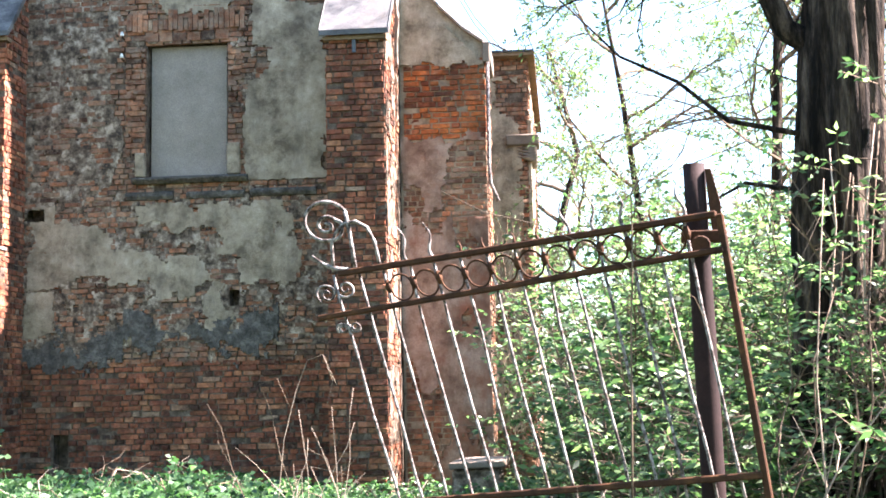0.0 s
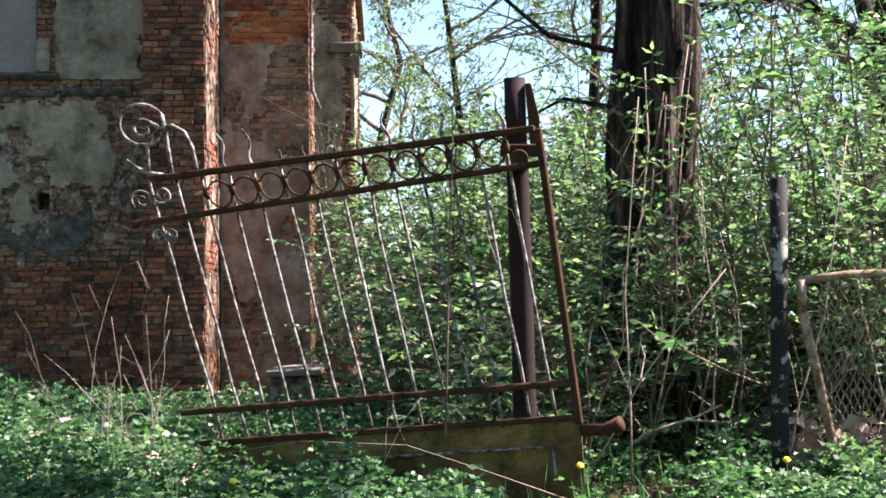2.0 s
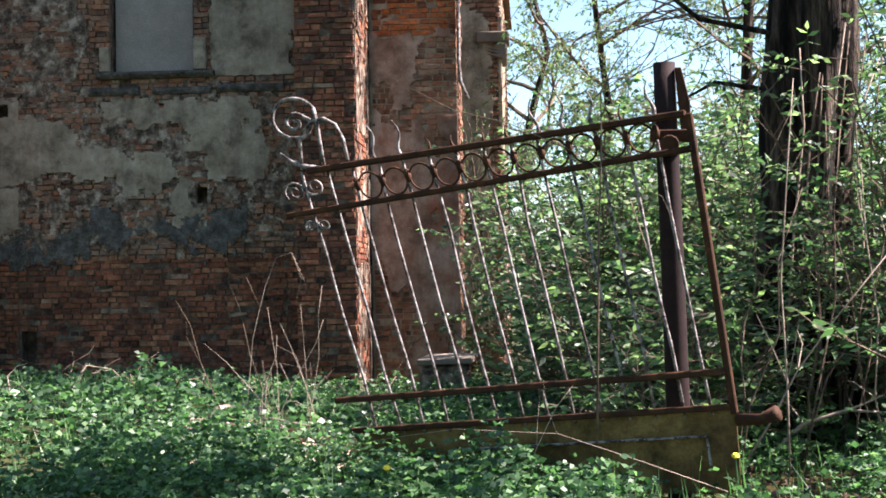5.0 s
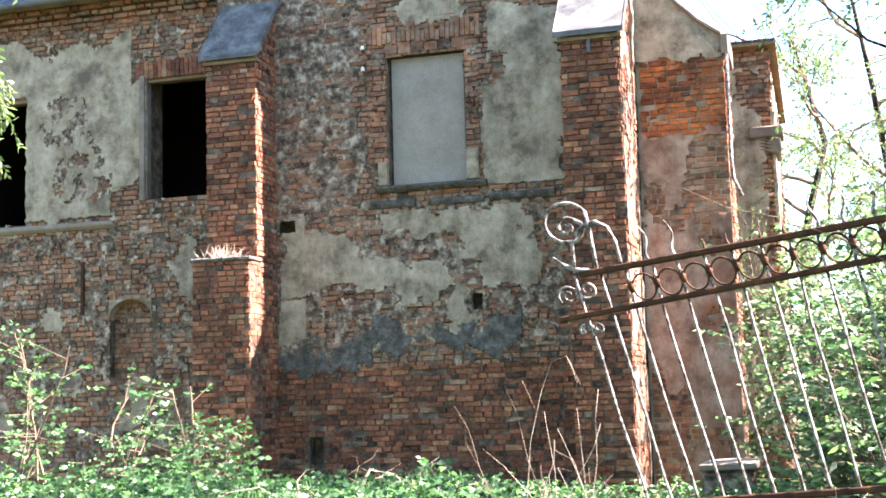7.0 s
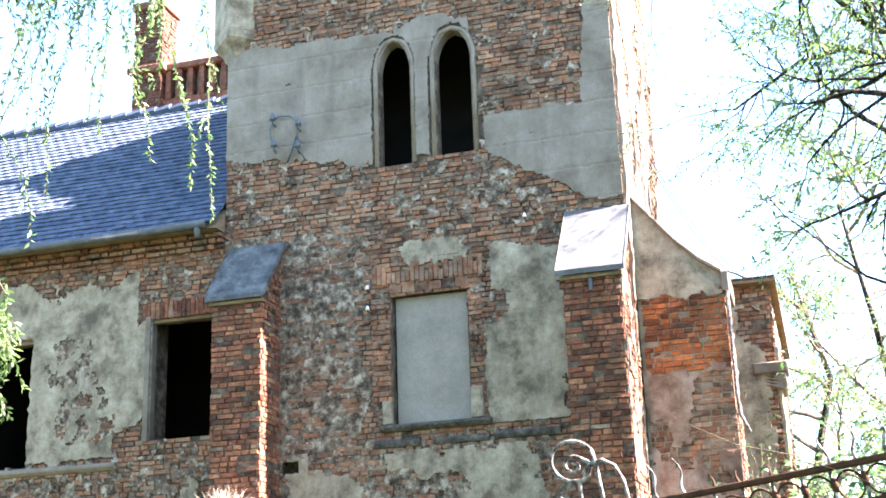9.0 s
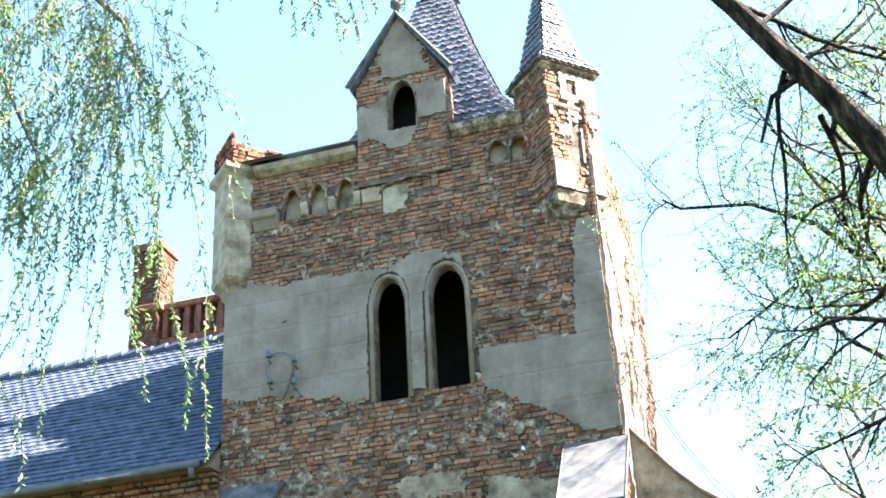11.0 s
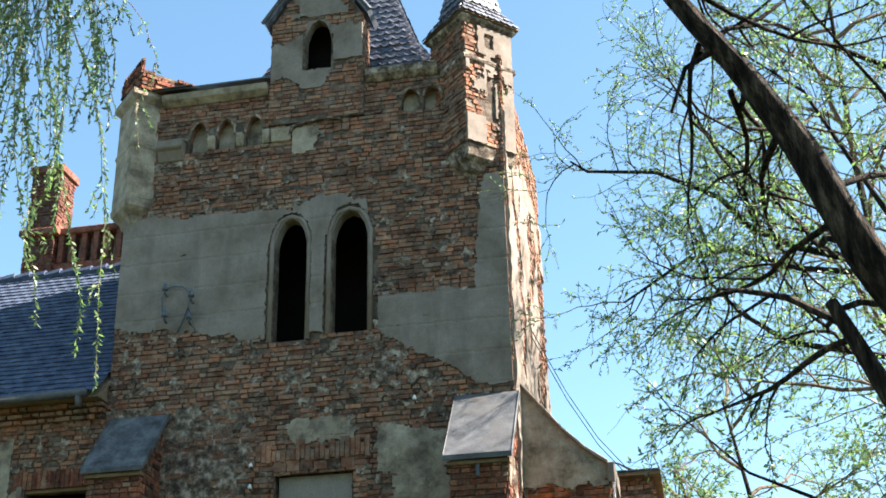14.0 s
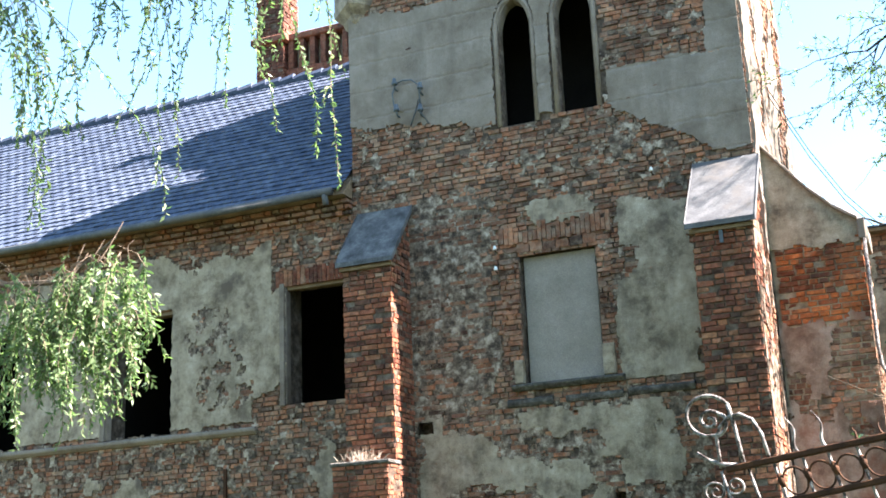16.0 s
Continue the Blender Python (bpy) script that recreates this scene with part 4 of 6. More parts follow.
# Black lining in place of the shade inside the dormer window.
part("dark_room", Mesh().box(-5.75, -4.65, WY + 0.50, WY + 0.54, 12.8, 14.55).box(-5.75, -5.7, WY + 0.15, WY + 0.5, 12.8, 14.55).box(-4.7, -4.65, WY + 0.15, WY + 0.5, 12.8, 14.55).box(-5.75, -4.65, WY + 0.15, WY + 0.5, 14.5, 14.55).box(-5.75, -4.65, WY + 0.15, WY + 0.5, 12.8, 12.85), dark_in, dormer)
s, mid, half = lancet_top(DW), (DW[0] + DW[1]) / 2, (DW[1] - DW[0]) / 2
for sx in (-1, 1):
    arc = [(mid + sx * half * math.sqrt(max(1 - (i / 8) ** 1.6, 0)), s + i / 8 * (DW[3] - s)) for i in range(9)] + [(mid + sx * half, DW[3])]
    part("arch_infill", Mesh().prism([DF.p(u, -0.002, z) for u, z in arc], (0, 0.18, 0)), plaster, dormer)
for sx in (-1, 1):
    m = Mesh()
    a, b = Vector((-5.21 + sx * 0.93, WY - 0.16, 14.18)), Vector((-5.21, WY - 0.16, 15.56))
    m.prism([a, b, b + Vector((0, 0, -0.12)), a + Vector((-sx * 0.06, 0, -0.09))], (0, 0.55, 0))
    part("verge", m, slate, dormer, "slate-clad gable slope")
    part("verge_flashing", Mesh().tube([a + Vector((0, -0.02, -0.05)), b + Vector((0, -0.02, -0.07))], 0.03, 6), lead if sx < 0 else zinc, dormer)
part("finial", Mesh().tube([(-5.21, WY - 0.1, 15.5), (-5.21, WY - 0.1, 15.64), (-5.21, WY - 0.1, 15.67), (-5.21, WY - 0.1, 15.76), (-5.21, WY - 0.1, 15.80)], [0.05, 0.05, 0.11, 0.11, 0.04], 8), lead, dormer, smooth=True)
m = Mesh()                                    # corbelled foot of the dormer and the recess under it
m.prism([(-5.95, WY + 0.02, 12.12), (-5.95, WY - 0.09, 12.12), (-5.95, WY - 0.05, 11.90), (-5.95, WY + 0.02, 11.88)], (0.32, 0, 0))
part("corbel", m, plaster_old, dormer, bevel=0.012)
m = Mesh()
m.prism([(-5.66, WY - 0.08, 11.96), (-5.58, WY - 0.08, 12.10), (-5.35, WY - 0.08, 12.17), (-5.0, WY - 0.08, 12.19), (-4.78, WY - 0.08, 12.14), (-4.78, WY - 0.08, 12.18), (-5.0, WY - 0.08, 12.23), (-5.37, WY - 0.08, 12.21), (-5.63, WY - 0.08, 12.14)], (0, 0.12, 0))
part("relieving_arch", m, smear_mat, dormer, bevel=0.01)
m = Mesh()
crust(m, FRONT, -5.60, -5.05, 11.55, 12.14, lambda u, z: u < -5.15 + wave(u, z, 0.12, 3) and z > 11.68 + wave(u, 2, 0.1, 3), 0.03, 0.028, 0.006, seed=3.0)
part("recess_plaster", m, plaster_old, dormer)


def slates(m, a, b, top_a, top_b, row=0.135, width=0.155, seed=0):
    """Rows of round-ended slates on the sloping face from edge a-b up to top_a-top_b."""
    rnd = random.Random(seed)
    a, b, ta, tb = (Vector(v) for v in (a, b, top_a, top_b))
    nrm = (b - a).cross(ta - a).normalized()
    length = ((ta + tb) / 2 - (a + b) / 2).length
    n = max(int(length / row), 1)
    for j in range(n):
        k0, k1 = j / n, min((j + 1.25) / n, 1)
        p0, q0, p1, q1 = a.lerp(ta, k0), b.lerp(tb, k0), a.lerp(ta, k1), b.lerp(tb, k1)
        count = max(int((q0 - p0).length / width), 1)
        for i in range(count + 1):
            s0, s1 = (i - 0.5 * (j % 2)) / count, (i + 1 - 0.5 * (j % 2)) / count
            s0, s1 = max(s0, 0), min(s1, 1)
            if s1 - s0 < 0.02:
                continue
            lift = nrm * (0.03 + rnd.uniform(-0.006, 0.008))
            lo0, lo1, hi0, hi1 = p0.lerp(q0, s0), p0.lerp(q0, s1), p1.lerp(q1, s0), p1.lerp(q1, s1)
            c = (lo0 + lo1) / 2
            up = (hi0 - lo0) * 0.3
            pts = [lo0 + up + lift, lo0.lerp(c, 0.5) + up * 0.2 + lift, c + lift, lo1.lerp(c, 0.5) + up * 0.2 + lift, lo1 + up + lift, hi1 + nrm * 0.006, hi0 + nrm * 0.006]
            m.add(pts + [p - nrm * 0.018 for p in pts[:5]], [(0, 1, 2, 3, 4, 5, 6), (7, 8, 1, 0), (8, 9, 2, 1), (9, 10, 3, 2), (10, 11, 4, 3)])


spire = thing("spire", "swept slate spire with a small lantern", "spire", kind="structure")
CX, CY = -5.08, 19.1
prof = [(2.5, 1.35, 13.15), (1.75, 1.2, 13.6), (1.3, 1.1, 14.3), (0.82, 0.82, 15.7), (0.34, 0.34, 17.38)]
deck, cover = Mesh(), Mesh()
for i, ((w0, d0, z0), (w1, d1, z1)) in enumerate(zip(prof, prof[1:])):
    q0 = [Vector((CX + sx * w0, CY + sy * d0, z0)) for sx, sy in ((-1, -1), (1, -1), (1, 1), (-1, 1))]
    q1 = [Vector((CX + sx * w1, CY + sy * d1, z1)) for sx, sy in ((-1, -1), (1, -1), (1, 1), (-1, 1))]
    deck.add(q0 + q1, [(k, (k + 1) % 4, (k + 1) % 4 + 4, k + 4) for k in range(4)])
    for k in range(2):
        slates(cover, q0[k], q0[k + 1], q1[k], q1[k + 1], seed=i * 4 + k)
part("deck", deck, board_mat, spire)
part("slates", cover, slate, spire)["kind"] = "stuff"
m = Mesh()
m.box(CX - 0.22, CX + 0.22, CY - 0.22, CY + 0.22, 17.36, 17.68)
for dx in (-0.24, 0.0, 0.24):
    m.box(CX + dx - 0.03, CX + dx + 0.03, CY - 0.27, CY - 0.21, 17.36, 17.68)
m.box(CX - 0.36, CX + 0.36, CY - 0.36, CY + 0.36, 17.33, 17.39)
part("lantern", m, dark_in, spire, bevel=0.01)
cap = Mesh()
q = [Vector((CX + sx * 0.36, CY + sy * 0.36, 17.68)) for sx, sy in ((-1, -1), (1, -1), (1, 1), (-1, 1))]
apex = Vector((CX, CY, 18.25))
cap.add(q + [apex], [(0, 1, 4), (1, 2, 4), (2, 3, 4), (3, 0, 4), (3, 2, 1, 0)])
part("lantern_roof", cap, slate, spire)
part("finial", Mesh().tube([(CX, CY, 18.0), (CX, CY, 18.15), (CX, CY, 18.72), (CX, CY, 18.76), (CX, CY, 18.88), (CX, CY, 18.95), (CX, CY, 19.4)], [0.13, 0.10, 0.07, 0.15, 0.15, 0.03, 0.015], 10), lead, spire, smooth=True)


def diamond(cx, cy, r, z):
    return [Vector((cx, cy - r, z)), Vector((cx + r, cy, z)), Vector((cx, cy + r, z)), Vector((cx - r, cy, z))]


def stack(m, cx, cy, rings):
    """Square rings set on their corner, joined up into a solid."""
    n = len(m.v)
    for r, z in rings:
        m.v += [tuple(v) for v in diamond(cx, cy, r, z)]
    for i in range(len(rings) - 1):
        m.f += [(n + i * 4 + k, n + i * 4 + (k + 1) % 4, n + i * 4 + 4 + (k + 1) % 4, n + i * 4 + 4 + k) for k in range(4)]
    m.f += [(n + 3, n + 2, n + 1, n), tuple(n + (len(rings) - 1) * 4 + k for k in range(4))]
    return m


def turret_bricks(cx, cy, r, z0, z1, seed, skip=None):
    m = Mesh()
    s = r / math.sqrt(2)
    for k, (a, b) in enumerate((((cx, cy - r), (1, 1)), ((cx - r, cy), (1, -1)))):
        al = Vector((b[0], b[1], 0)).normalized()
        out = Vector((al.y, -al.x, 0))
        bricks(m, Face((a[0], a[1], 0), al, out), brick_rows(0.0, r * math.sqrt(2), z0, z1, skip if k == 0 else None, seed + k), 0.012, seed=seed, wild=0.012)
    return m


turret = thing("turret", "corner turret of flaking brick with a pointed slate roof", "turret", kind="structure")
RX, RYY, RR = -2.70, 17.05, 0.66
part("corbel", stack(Mesh(), RX, RYY, [(0.30, 10.80), (0.34, 10.88), (0.45, 10.94), (0.48, 11.02), (0.60, 11.09), (0.62, 11.17), (RR, 11.26)]), smear_mat, turret, "stepped plaster corbel", bevel=0.01)
part("shaft", stack(Mesh(), RX, RYY, [(RR - 0.01, 11.26), (RR - 0.01, 13.5)]), mortar, turret)
slot = lambda u, z: 0.38 < u < 0.56 and (11.75 < z < 12.55 or 13.1 < z < 13.35)
part("brickwork", turret_bricks(RX, RYY, RR, 11.3, 13.5, 81, slot), brick_mat, turret)["kind"] = "stuff"
for z0, r in ((12.72, 0.08), (13.48, 0.12)):
    part("moulding", stack(Mesh(), RX, RYY, [(RR, z0), (RR + r * 0.8, z0 + 0.06), (RR + r * 0.8, z0 + 0.12), (RR + 0.01, z0 + 0.16)]), smear_mat, turret, bevel=0.01)
TF = Face((RX, RYY - RR, 0), Vector((1, 1, 0)).normalized(), Vector((1, -1, 0)).normalized())
m = Mesh()
crust(m, TF, 0.0, RR * 1.41, 11.3, 13.48, lambda u, z: not slot(u, z) and (fbm(u * 2, z * 1.2, 5.5, 5) > 0.22 or (z > 12.95 and u > 0.25) or (z < 11.8 and u < 0.35)), 0.035, 0.035, 0.01, seed=5.0)
part("plaster_skin", m, plaster, turret)
deck, cover = Mesh(), Mesh()
rings = [(0.82, 13.60), (0.52, 13.98), (0.35, 14.65), (0.05, 15.95)]
stack(deck, RX, RYY, [(r - 0.01, z) for r, z in rings])
for i, ((r0, z0), (r1, z1)) in enumerate(zip(rings, rings[1:])):
    a, b = diamond(RX, RYY, r0, z0), diamond(RX, RYY, r1, z1)
    for k in (0, 3):
        slates(cover, a[k], a[(k + 1) % 4], b[k], b[(k + 1) % 4], 0.115, 0.125, seed=i + k)
part("roof_deck", deck, board_mat, turret)
part("slates", cover, slate, turret)["kind"] = "stuff"
part("finial_plate", stack(Mesh(), RX, RYY, [(0.08, 15.86), (0.20, 15.98), (0.20, 16.02), (0.06, 16.12)]), lead, turret, bevel=0.006)
part("finial", Mesh().tube([(RX, RYY, 16.05), (RX, RYY, 16.36), (RX, RYY, 16.38), (RX, RYY, 16.47), (RX, RYY, 16.50), (RX, RYY, 16.85)], [0.05, 0.045, 0.11, 0.11, 0.02, 0.012], 10), lead, turret, smooth=True)

stub = thing("turret", "truncated corner turret with smooth plaster and a broken brick head", "turret", kind="structure")
LX, LY, LR = -8.22, 17.0, 0.50
part("corbel", stack(Mesh(), LX, LY, [(0.05, 10.35), (0.16, 10.55), (0.18, 10.62), (0.30, 10.72), (0.34, 10.82), (0.50, 10.95), (0.52, 11.06), (LR, 11.1)]), plaster_old, stub, "stepped plaster corbel", bevel=0.01)
part("shaft", stack(Mesh(), LX, LY, [(LR, 11.1), (LR, 12.0), (LR + 0.025, 12.03), (LR + 0.025, 12.09), (LR, 12.12), (LR, 12.85), (LR + 0.12, 12.95), (LR + 0.12, 13.05)]), plaster_old, stub, bevel=0.008)
part("head_core", stack(Mesh(), LX + 0.1, LY + 0.1, [(0.62, 13.04), (0.58, 13.42)]), mortar, stub)
torn = lambda u, z: z > 13.42 + 0.16 * fbm(u * 3.0, 1.0, 2.0, 3)
m = turret_bricks(LX + 0.1, LY + 0.1, 0.66, 13.05, 13.62, 91, torn)
part("head_bricks", m, brick_red, stub)["kind"] = "stuff"
m = Mesh()
m.prism([(-8.1, WY - 0.24, 13.05), (-7.3, WY - 0.24, 13.05), (-7.3, WY + 0.5, 13.24), (-7.7, WY + 0.5, 13.24)], (0, 0, 0.02))
part("head_flashing", m, zinc, stub, "bent zinc flashing")

# ---- old electric fittings on the walls ----
for x, z in ((-7.52, 9.37), (-7.09, 9.22), (-7.50, 8.93), (-7.10, 8.86)):
    ob = thing("insulator_bracket", "blue-grey iron bracket with a small insulator", "bracket", "wall brackets", at=(x, WY - 0.04, z))
    part("hook", Mesh().tube([(0, 0.06, 0), (0, -0.06, 0), (0, -0.10, 0.03), (0, -0.10, 0.10)], 0.014, 6), blue_iron, ob, smooth=True)
    part("insulator", Mesh().tube([(0, -0.10, 0.06), (0, -0.10, 0.09), (0, -0.10, 0.12), (0, -0.10, 0.17)], [0.045, 0.05, 0.035, 0.03], 8), blue_iron, ob, smooth=True)
cable = thing("old_cable", "loose dark electric cable between brackets", "cable")
m = Mesh()
m.tube([(-7.52, WY - 0.13, 9.45), (-7.4, WY - 0.1, 9.50), (-7.25, WY - 0.1, 9.48), (-7.12, WY - 0.12, 9.36), (-7.10, WY - 0.13, 9.0)], 0.012, 5)
m.tube([(-7.52, WY - 0.13, 9.42), (-7.58, WY - 0.1, 9.3), (-7.56, WY - 0.09, 9.1), (-7.5, WY - 0.12, 8.98)], 0.012, 5)
part("loop", m, blue_iron, cable, smooth=True)
m = Mesh()
m.tube([(-7.3, WY - 0.06, 8.75), (-7.2, WY - 0.09, 8.95), (-7.16, WY - 0.06, 9.15), (-7.1, WY - 0.1, 8.9), (-7.0, WY - 0.06, 8.72)], 0.010, 5)
part("tail", m, blue_iron, cable, smooth=True)
for x, z in ((-6.02, 6.53), (-6.02, 6.22), (-3.63, 7.33)):
    ob = thing("porcelain_insulator", "small white porcelain insulator on an iron pin", "insulator", "wall insulators", at=(x, WY - 0.03, z))
    part("pin", Mesh().tube([(0, 0.04, 0), (0, -0.07, 0), (0, -0.08, 0.05)], 0.010, 6), rust, ob)
    part("bell", Mesh().tube([(0, -0.08, 0.02), (0, -0.08, 0.04), (0, -0.08, 0.06), (0, -0.08, 0.08)], [0.03, 0.03, 0.022, 0.016], 10), porcelain, ob, smooth=True)
slot_ = thing("iron_tie", "narrow rusty iron wall tie", "wall tie", at=(-10.62, WY - 0.04, 3.35))
part("bar", Mesh().box(-0.025, 0.025, -0.015, 0.03, -0.40, 0.40), rust, slot_, bevel=0.004)


# ---- the collapsed wrought-iron gate ----
def gate_point(u, v, out=0.0):
    """u along the leaf, v up it (0 foot of the pickets, 1 top rail); the leaf has sagged and sheared."""
    foot = Vector((-0.97, 6.9, 0.82)).lerp(Vector((0.95, 6.3, 0.99)), u)
    head = Vector((-1.37, 6.9, 2.22)).lerp(Vector((0.70, 6.3, 2.42)), u)
    return foot.lerp(head, v) + Vector((-0.30, -0.95, 0)) * out


def bar(m, a, b, w, h):
    """A flat bar between two points: w across it in the upright plane, h through."""
    a, b = Vector(a), Vector(b)
    d = (b - a).normalized()
    n = Vector((0.30, 0.95, 0))
    s = d.cross(n).normalized()
    q = []
    for p in (a, b):
        q += [p + s * w / 2 * i + n * h / 2 * j for i, j in ((-1, -1), (1, -1), (1, 1), (-1, 1))]
    m.add(q, [(0, 1, 2, 3), (7, 6, 5, 4), (0, 4, 5, 1), (1, 5, 6, 2), (2, 6, 7, 3), (3, 7, 4, 0)])
    return m


gate = thing("iron_gate", "rusty wrought-iron gate leaf sagging on its post", "gate")
VL = 0.115
def mid_v(u):
    """The middle rail runs a little out of line with the top one."""
    return 0.842 + 0.036 * u


part("top_rail", bar(Mesh(), gate_point(0.07, 1.0, 0.01), gate_point(1.03, 1.0, 0.01), 0.034, 0.04), rust, gate, bevel=0.006)
part("middle_rail", bar(Mesh(), gate_point(-0.02, mid_v(0), 0.01), gate_point(1.03, mid_v(1), 0.01), 0.031, 0.04), rust, gate, bevel=0.006)
part("lower_rail", bar(Mesh(), gate_point(-0.04, VL, 0.012), gate_point(1.005, VL, 0.012), 0.034, 0.04), rust, gate, bevel=0.006)
part("hinge_stile", bar(Mesh(), gate_point(1.006, -0.03), gate_point(1.036, 1.0), 0.036, 0.04), rust, gate, bevel=0.006)
sheet_mat = surface("rusty_sheet_iron", [(0.36, (0.06, 0.04, 0.016)), (0.5, (0.15, 0.10, 0.036)), (0.64, (0.25, 0.175, 0.07))], 5, 70, 0.8, 0.4, metal=0.05, dirt=(0.06, 0.032, 0.016), depth=0.004)
panel = part("foot_panel", Mesh().prism([gate_point(-0.02, 0.0), gate_point(1.012, 0.0), gate_point(0.985, -0.30), gate_point(0.0, -0.26)], Vector((0.3, 0.95, 0)) * 0.012), sheet_mat, gate, "rusty sheet-iron foot panel")
for v in (-0.005, -0.10):
    part("panel_rail", bar(Mesh(), gate_point(-0.02 if v > -0.05 else 0.3, v, 0.012), gate_point(1.0 if v > -0.05 else 0.93, v, 0.012), 0.03 if v > -0.05 else 0.012, 0.03), rust if v > -0.05 else flaked, panel, bevel=0.004)
part("panel_stile", bar(Mesh(), gate_point(0.93, -0.10, 0.012), gate_point(0.925, -0.20, 0.012), 0.012, 0.02), flaked, panel)
N = 14
rnd = random.Random(8)
for i in range(N):
    u = 0.054 + 0.900 * i / (N - 1)
    m = Mesh()
    pts = [gate_point(u + rnd.uniform(-0.004, 0.004), v) for v in (-0.03, 0.2, 0.45, 0.7, mid_v(u), 1.0)]
    m.tube(pts, 0.0085, 6)
    pk = part("picket", m, flaked, gate, smooth=True)
    if i > 2:
        side = rnd.choice((-1, 1))
        h = 1.0
        tall = i in (3, 4, 9, 10, 11, 13)
        n = 9 if tall else 4
        tip = [gate_point(u + 0.007 * side * math.sin(k * 0.9), h + 0.018 * k) for k in range(n)]
        part("spike", Mesh().tube(tip, [0.012 - 0.010 * k / (n - 1) for k in range(n)], 6), rust if not tall else flaked, pk, smooth=True)
    if i > 1:
        part("collar", Mesh().tube([gate_point(u, mid_v(u) + 0.05), gate_point(u, mid_v(u) + 0.075), gate_point(u, mid_v(u) + 0.10)], [0.011, 0.022, 0.011], 6), rust, pk, smooth=True)
for i in range(2, N - 1):
    u = 0.054 + 0.900 * (i + 0.5) / (N - 1)
    c = [gate_point(u + 0.030 * math.cos(a), mid_v(u) + 0.064 + 0.050 * math.sin(a)) for a in [2 * math.pi * k / 20 for k in range(21)]]
    part("ring", Mesh().tube(c, 0.006, 6, cap=False), rust, gate, smooth=True)


def spiral(u, v, r0, r1, a0, a1, n=26):
    return [gate_point(u + (r0 + (r1 - r0) * k / n) * math.cos(a0 + (a1 - a0) * k / n), v + 1.32 * (r0 + (r1 - r0) * k / n) * math.sin(a0 + (a1 - a0) * k / n)) for k in range(n + 1)]


P = math.pi
hook = spiral(0.074, 1.205, 0.062, 0.058, 0.12 * P, 1.35 * P, 26) + spiral(0.076, 1.196, 0.050, 0.036, 1.55 * P, 2.0 * P, 8) + spiral(0.072, 1.19, 0.031, 0.006, 2.15 * P, 4.6 * P, 30)
part("scroll", Mesh().tube(hook, 0.0105, 6), flaked, gate, "flaking grey scroll", smooth=True)
part("scroll_arm", Mesh().tube([gate_point(0.116, 1.0), gate_point(0.124, 1.10), gate_point(0.131, 1.18), gate_point(0.132, 1.235)], 0.012, 6), flaked, gate, smooth=True)
part("scroll_stem", Mesh().tube([gate_point(0.055, 1.01), gate_point(0.064, 1.07), gate_point(0.072, 1.12), gate_point(0.092, 1.16), gate_point(0.124, 1.19), gate_point(0.152, 1.19), gate_point(0.178, 1.16), gate_point(0.188, 1.10), gate_point(0.184, 1.0)], 0.0105, 6), flaked, gate, smooth=True)
part("rail_curl", Mesh().tube([gate_point(0.009, 1.085), gate_point(0.034, 1.045), gate_point(0.069, 1.018), gate_point(0.114, 1.0)], [0.007, 0.011, 0.015, 0.018], 6), flaked, gate, smooth=True)
for u, v, r, sgn in ((0.02, 0.93, 0.032, 1), (0.075, 0.94, 0.03, -1), (0.036, 0.79, 0.017, 1), (0.072, 0.79, 0.017, -1)):
    part("curl", Mesh().tube(spiral(u, v, 0.005, r, 0, sgn * 3.2 * P, 24), 0.0065, 6), flaked, gate, smooth=True)

post = thing("gate_post", "dark iron gate post with a bent strap", "post", at=(0.685, 6.47, 0.0))
m = Mesh()
m.tube([(0.03, 0, 0.3), (0.03, 0, 1.0), (0.015, 0, 1.8), (0.0, 0, 2.45), (-0.005, 0, 2.71)], [0.062, 0.06, 0.058, 0.056, 0.055], 14)
part("shaft", m, post_mat, post, smooth=True)
part("strap", Mesh().box(-0.09, 0.12, -0.10, -0.06, 2.30, 2.36), rust, post, bevel=0.005)
part("strap_pin", Mesh().tube([(0.0, -0.14, 2.28), (0.0, -0.06, 2.28)], 0.05, 12), rust, post, bevel=0.005)
part("hinge_plate", Mesh().prism([(0.045, -0.05, 2.68), (0.075, -0.05, 2.68), (0.118, -0.05, 2.50), (0.118, -0.05, 2.30), (0.075, -0.05, 2.30)], (0, 0.03, 0)), rust, post, "bent rusty hinge plate", bevel=0.004)
stubp = thing("pipe_stub", "short broken rusty pipe beside the gate foot", "pipe")
part("tube", Mesh().tube([(0.98, 6.28, 0.92), (1.08, 6.2, 0.93), (1.15, 6.15, 0.965)], [0.03, 0.028, 0.04], 10), rust, stubp, smooth=True)

# ---- lone fence post and the old netting frame ----
lone = thing("fence_post", "tarred iron post with flaked white paint", "post", at=(2.05, 6.5, 0.4))
m = Mesh()
m.tube([(-0.005, 0, -0.1), (-0.005, 0, 0.6), (0.005, 0, 1.2), (0.012, 0, 1.79)], [0.047, 0.046, 0.045, 0.044], 14)
part("shaft", m, tar_mat, lone, smooth=True)
part("clip", Mesh().box(0.03, 0.07, -0.03, 0.01, 0.98, 1.02), rust, lone, bevel=0.004)

wire_mat = surface("rusty_wire", [(0.3, (0.10, 0.065, 0.045)), (0.7, (0.26, 0.19, 0.14))], 14, 80, 0.7, 0.2)
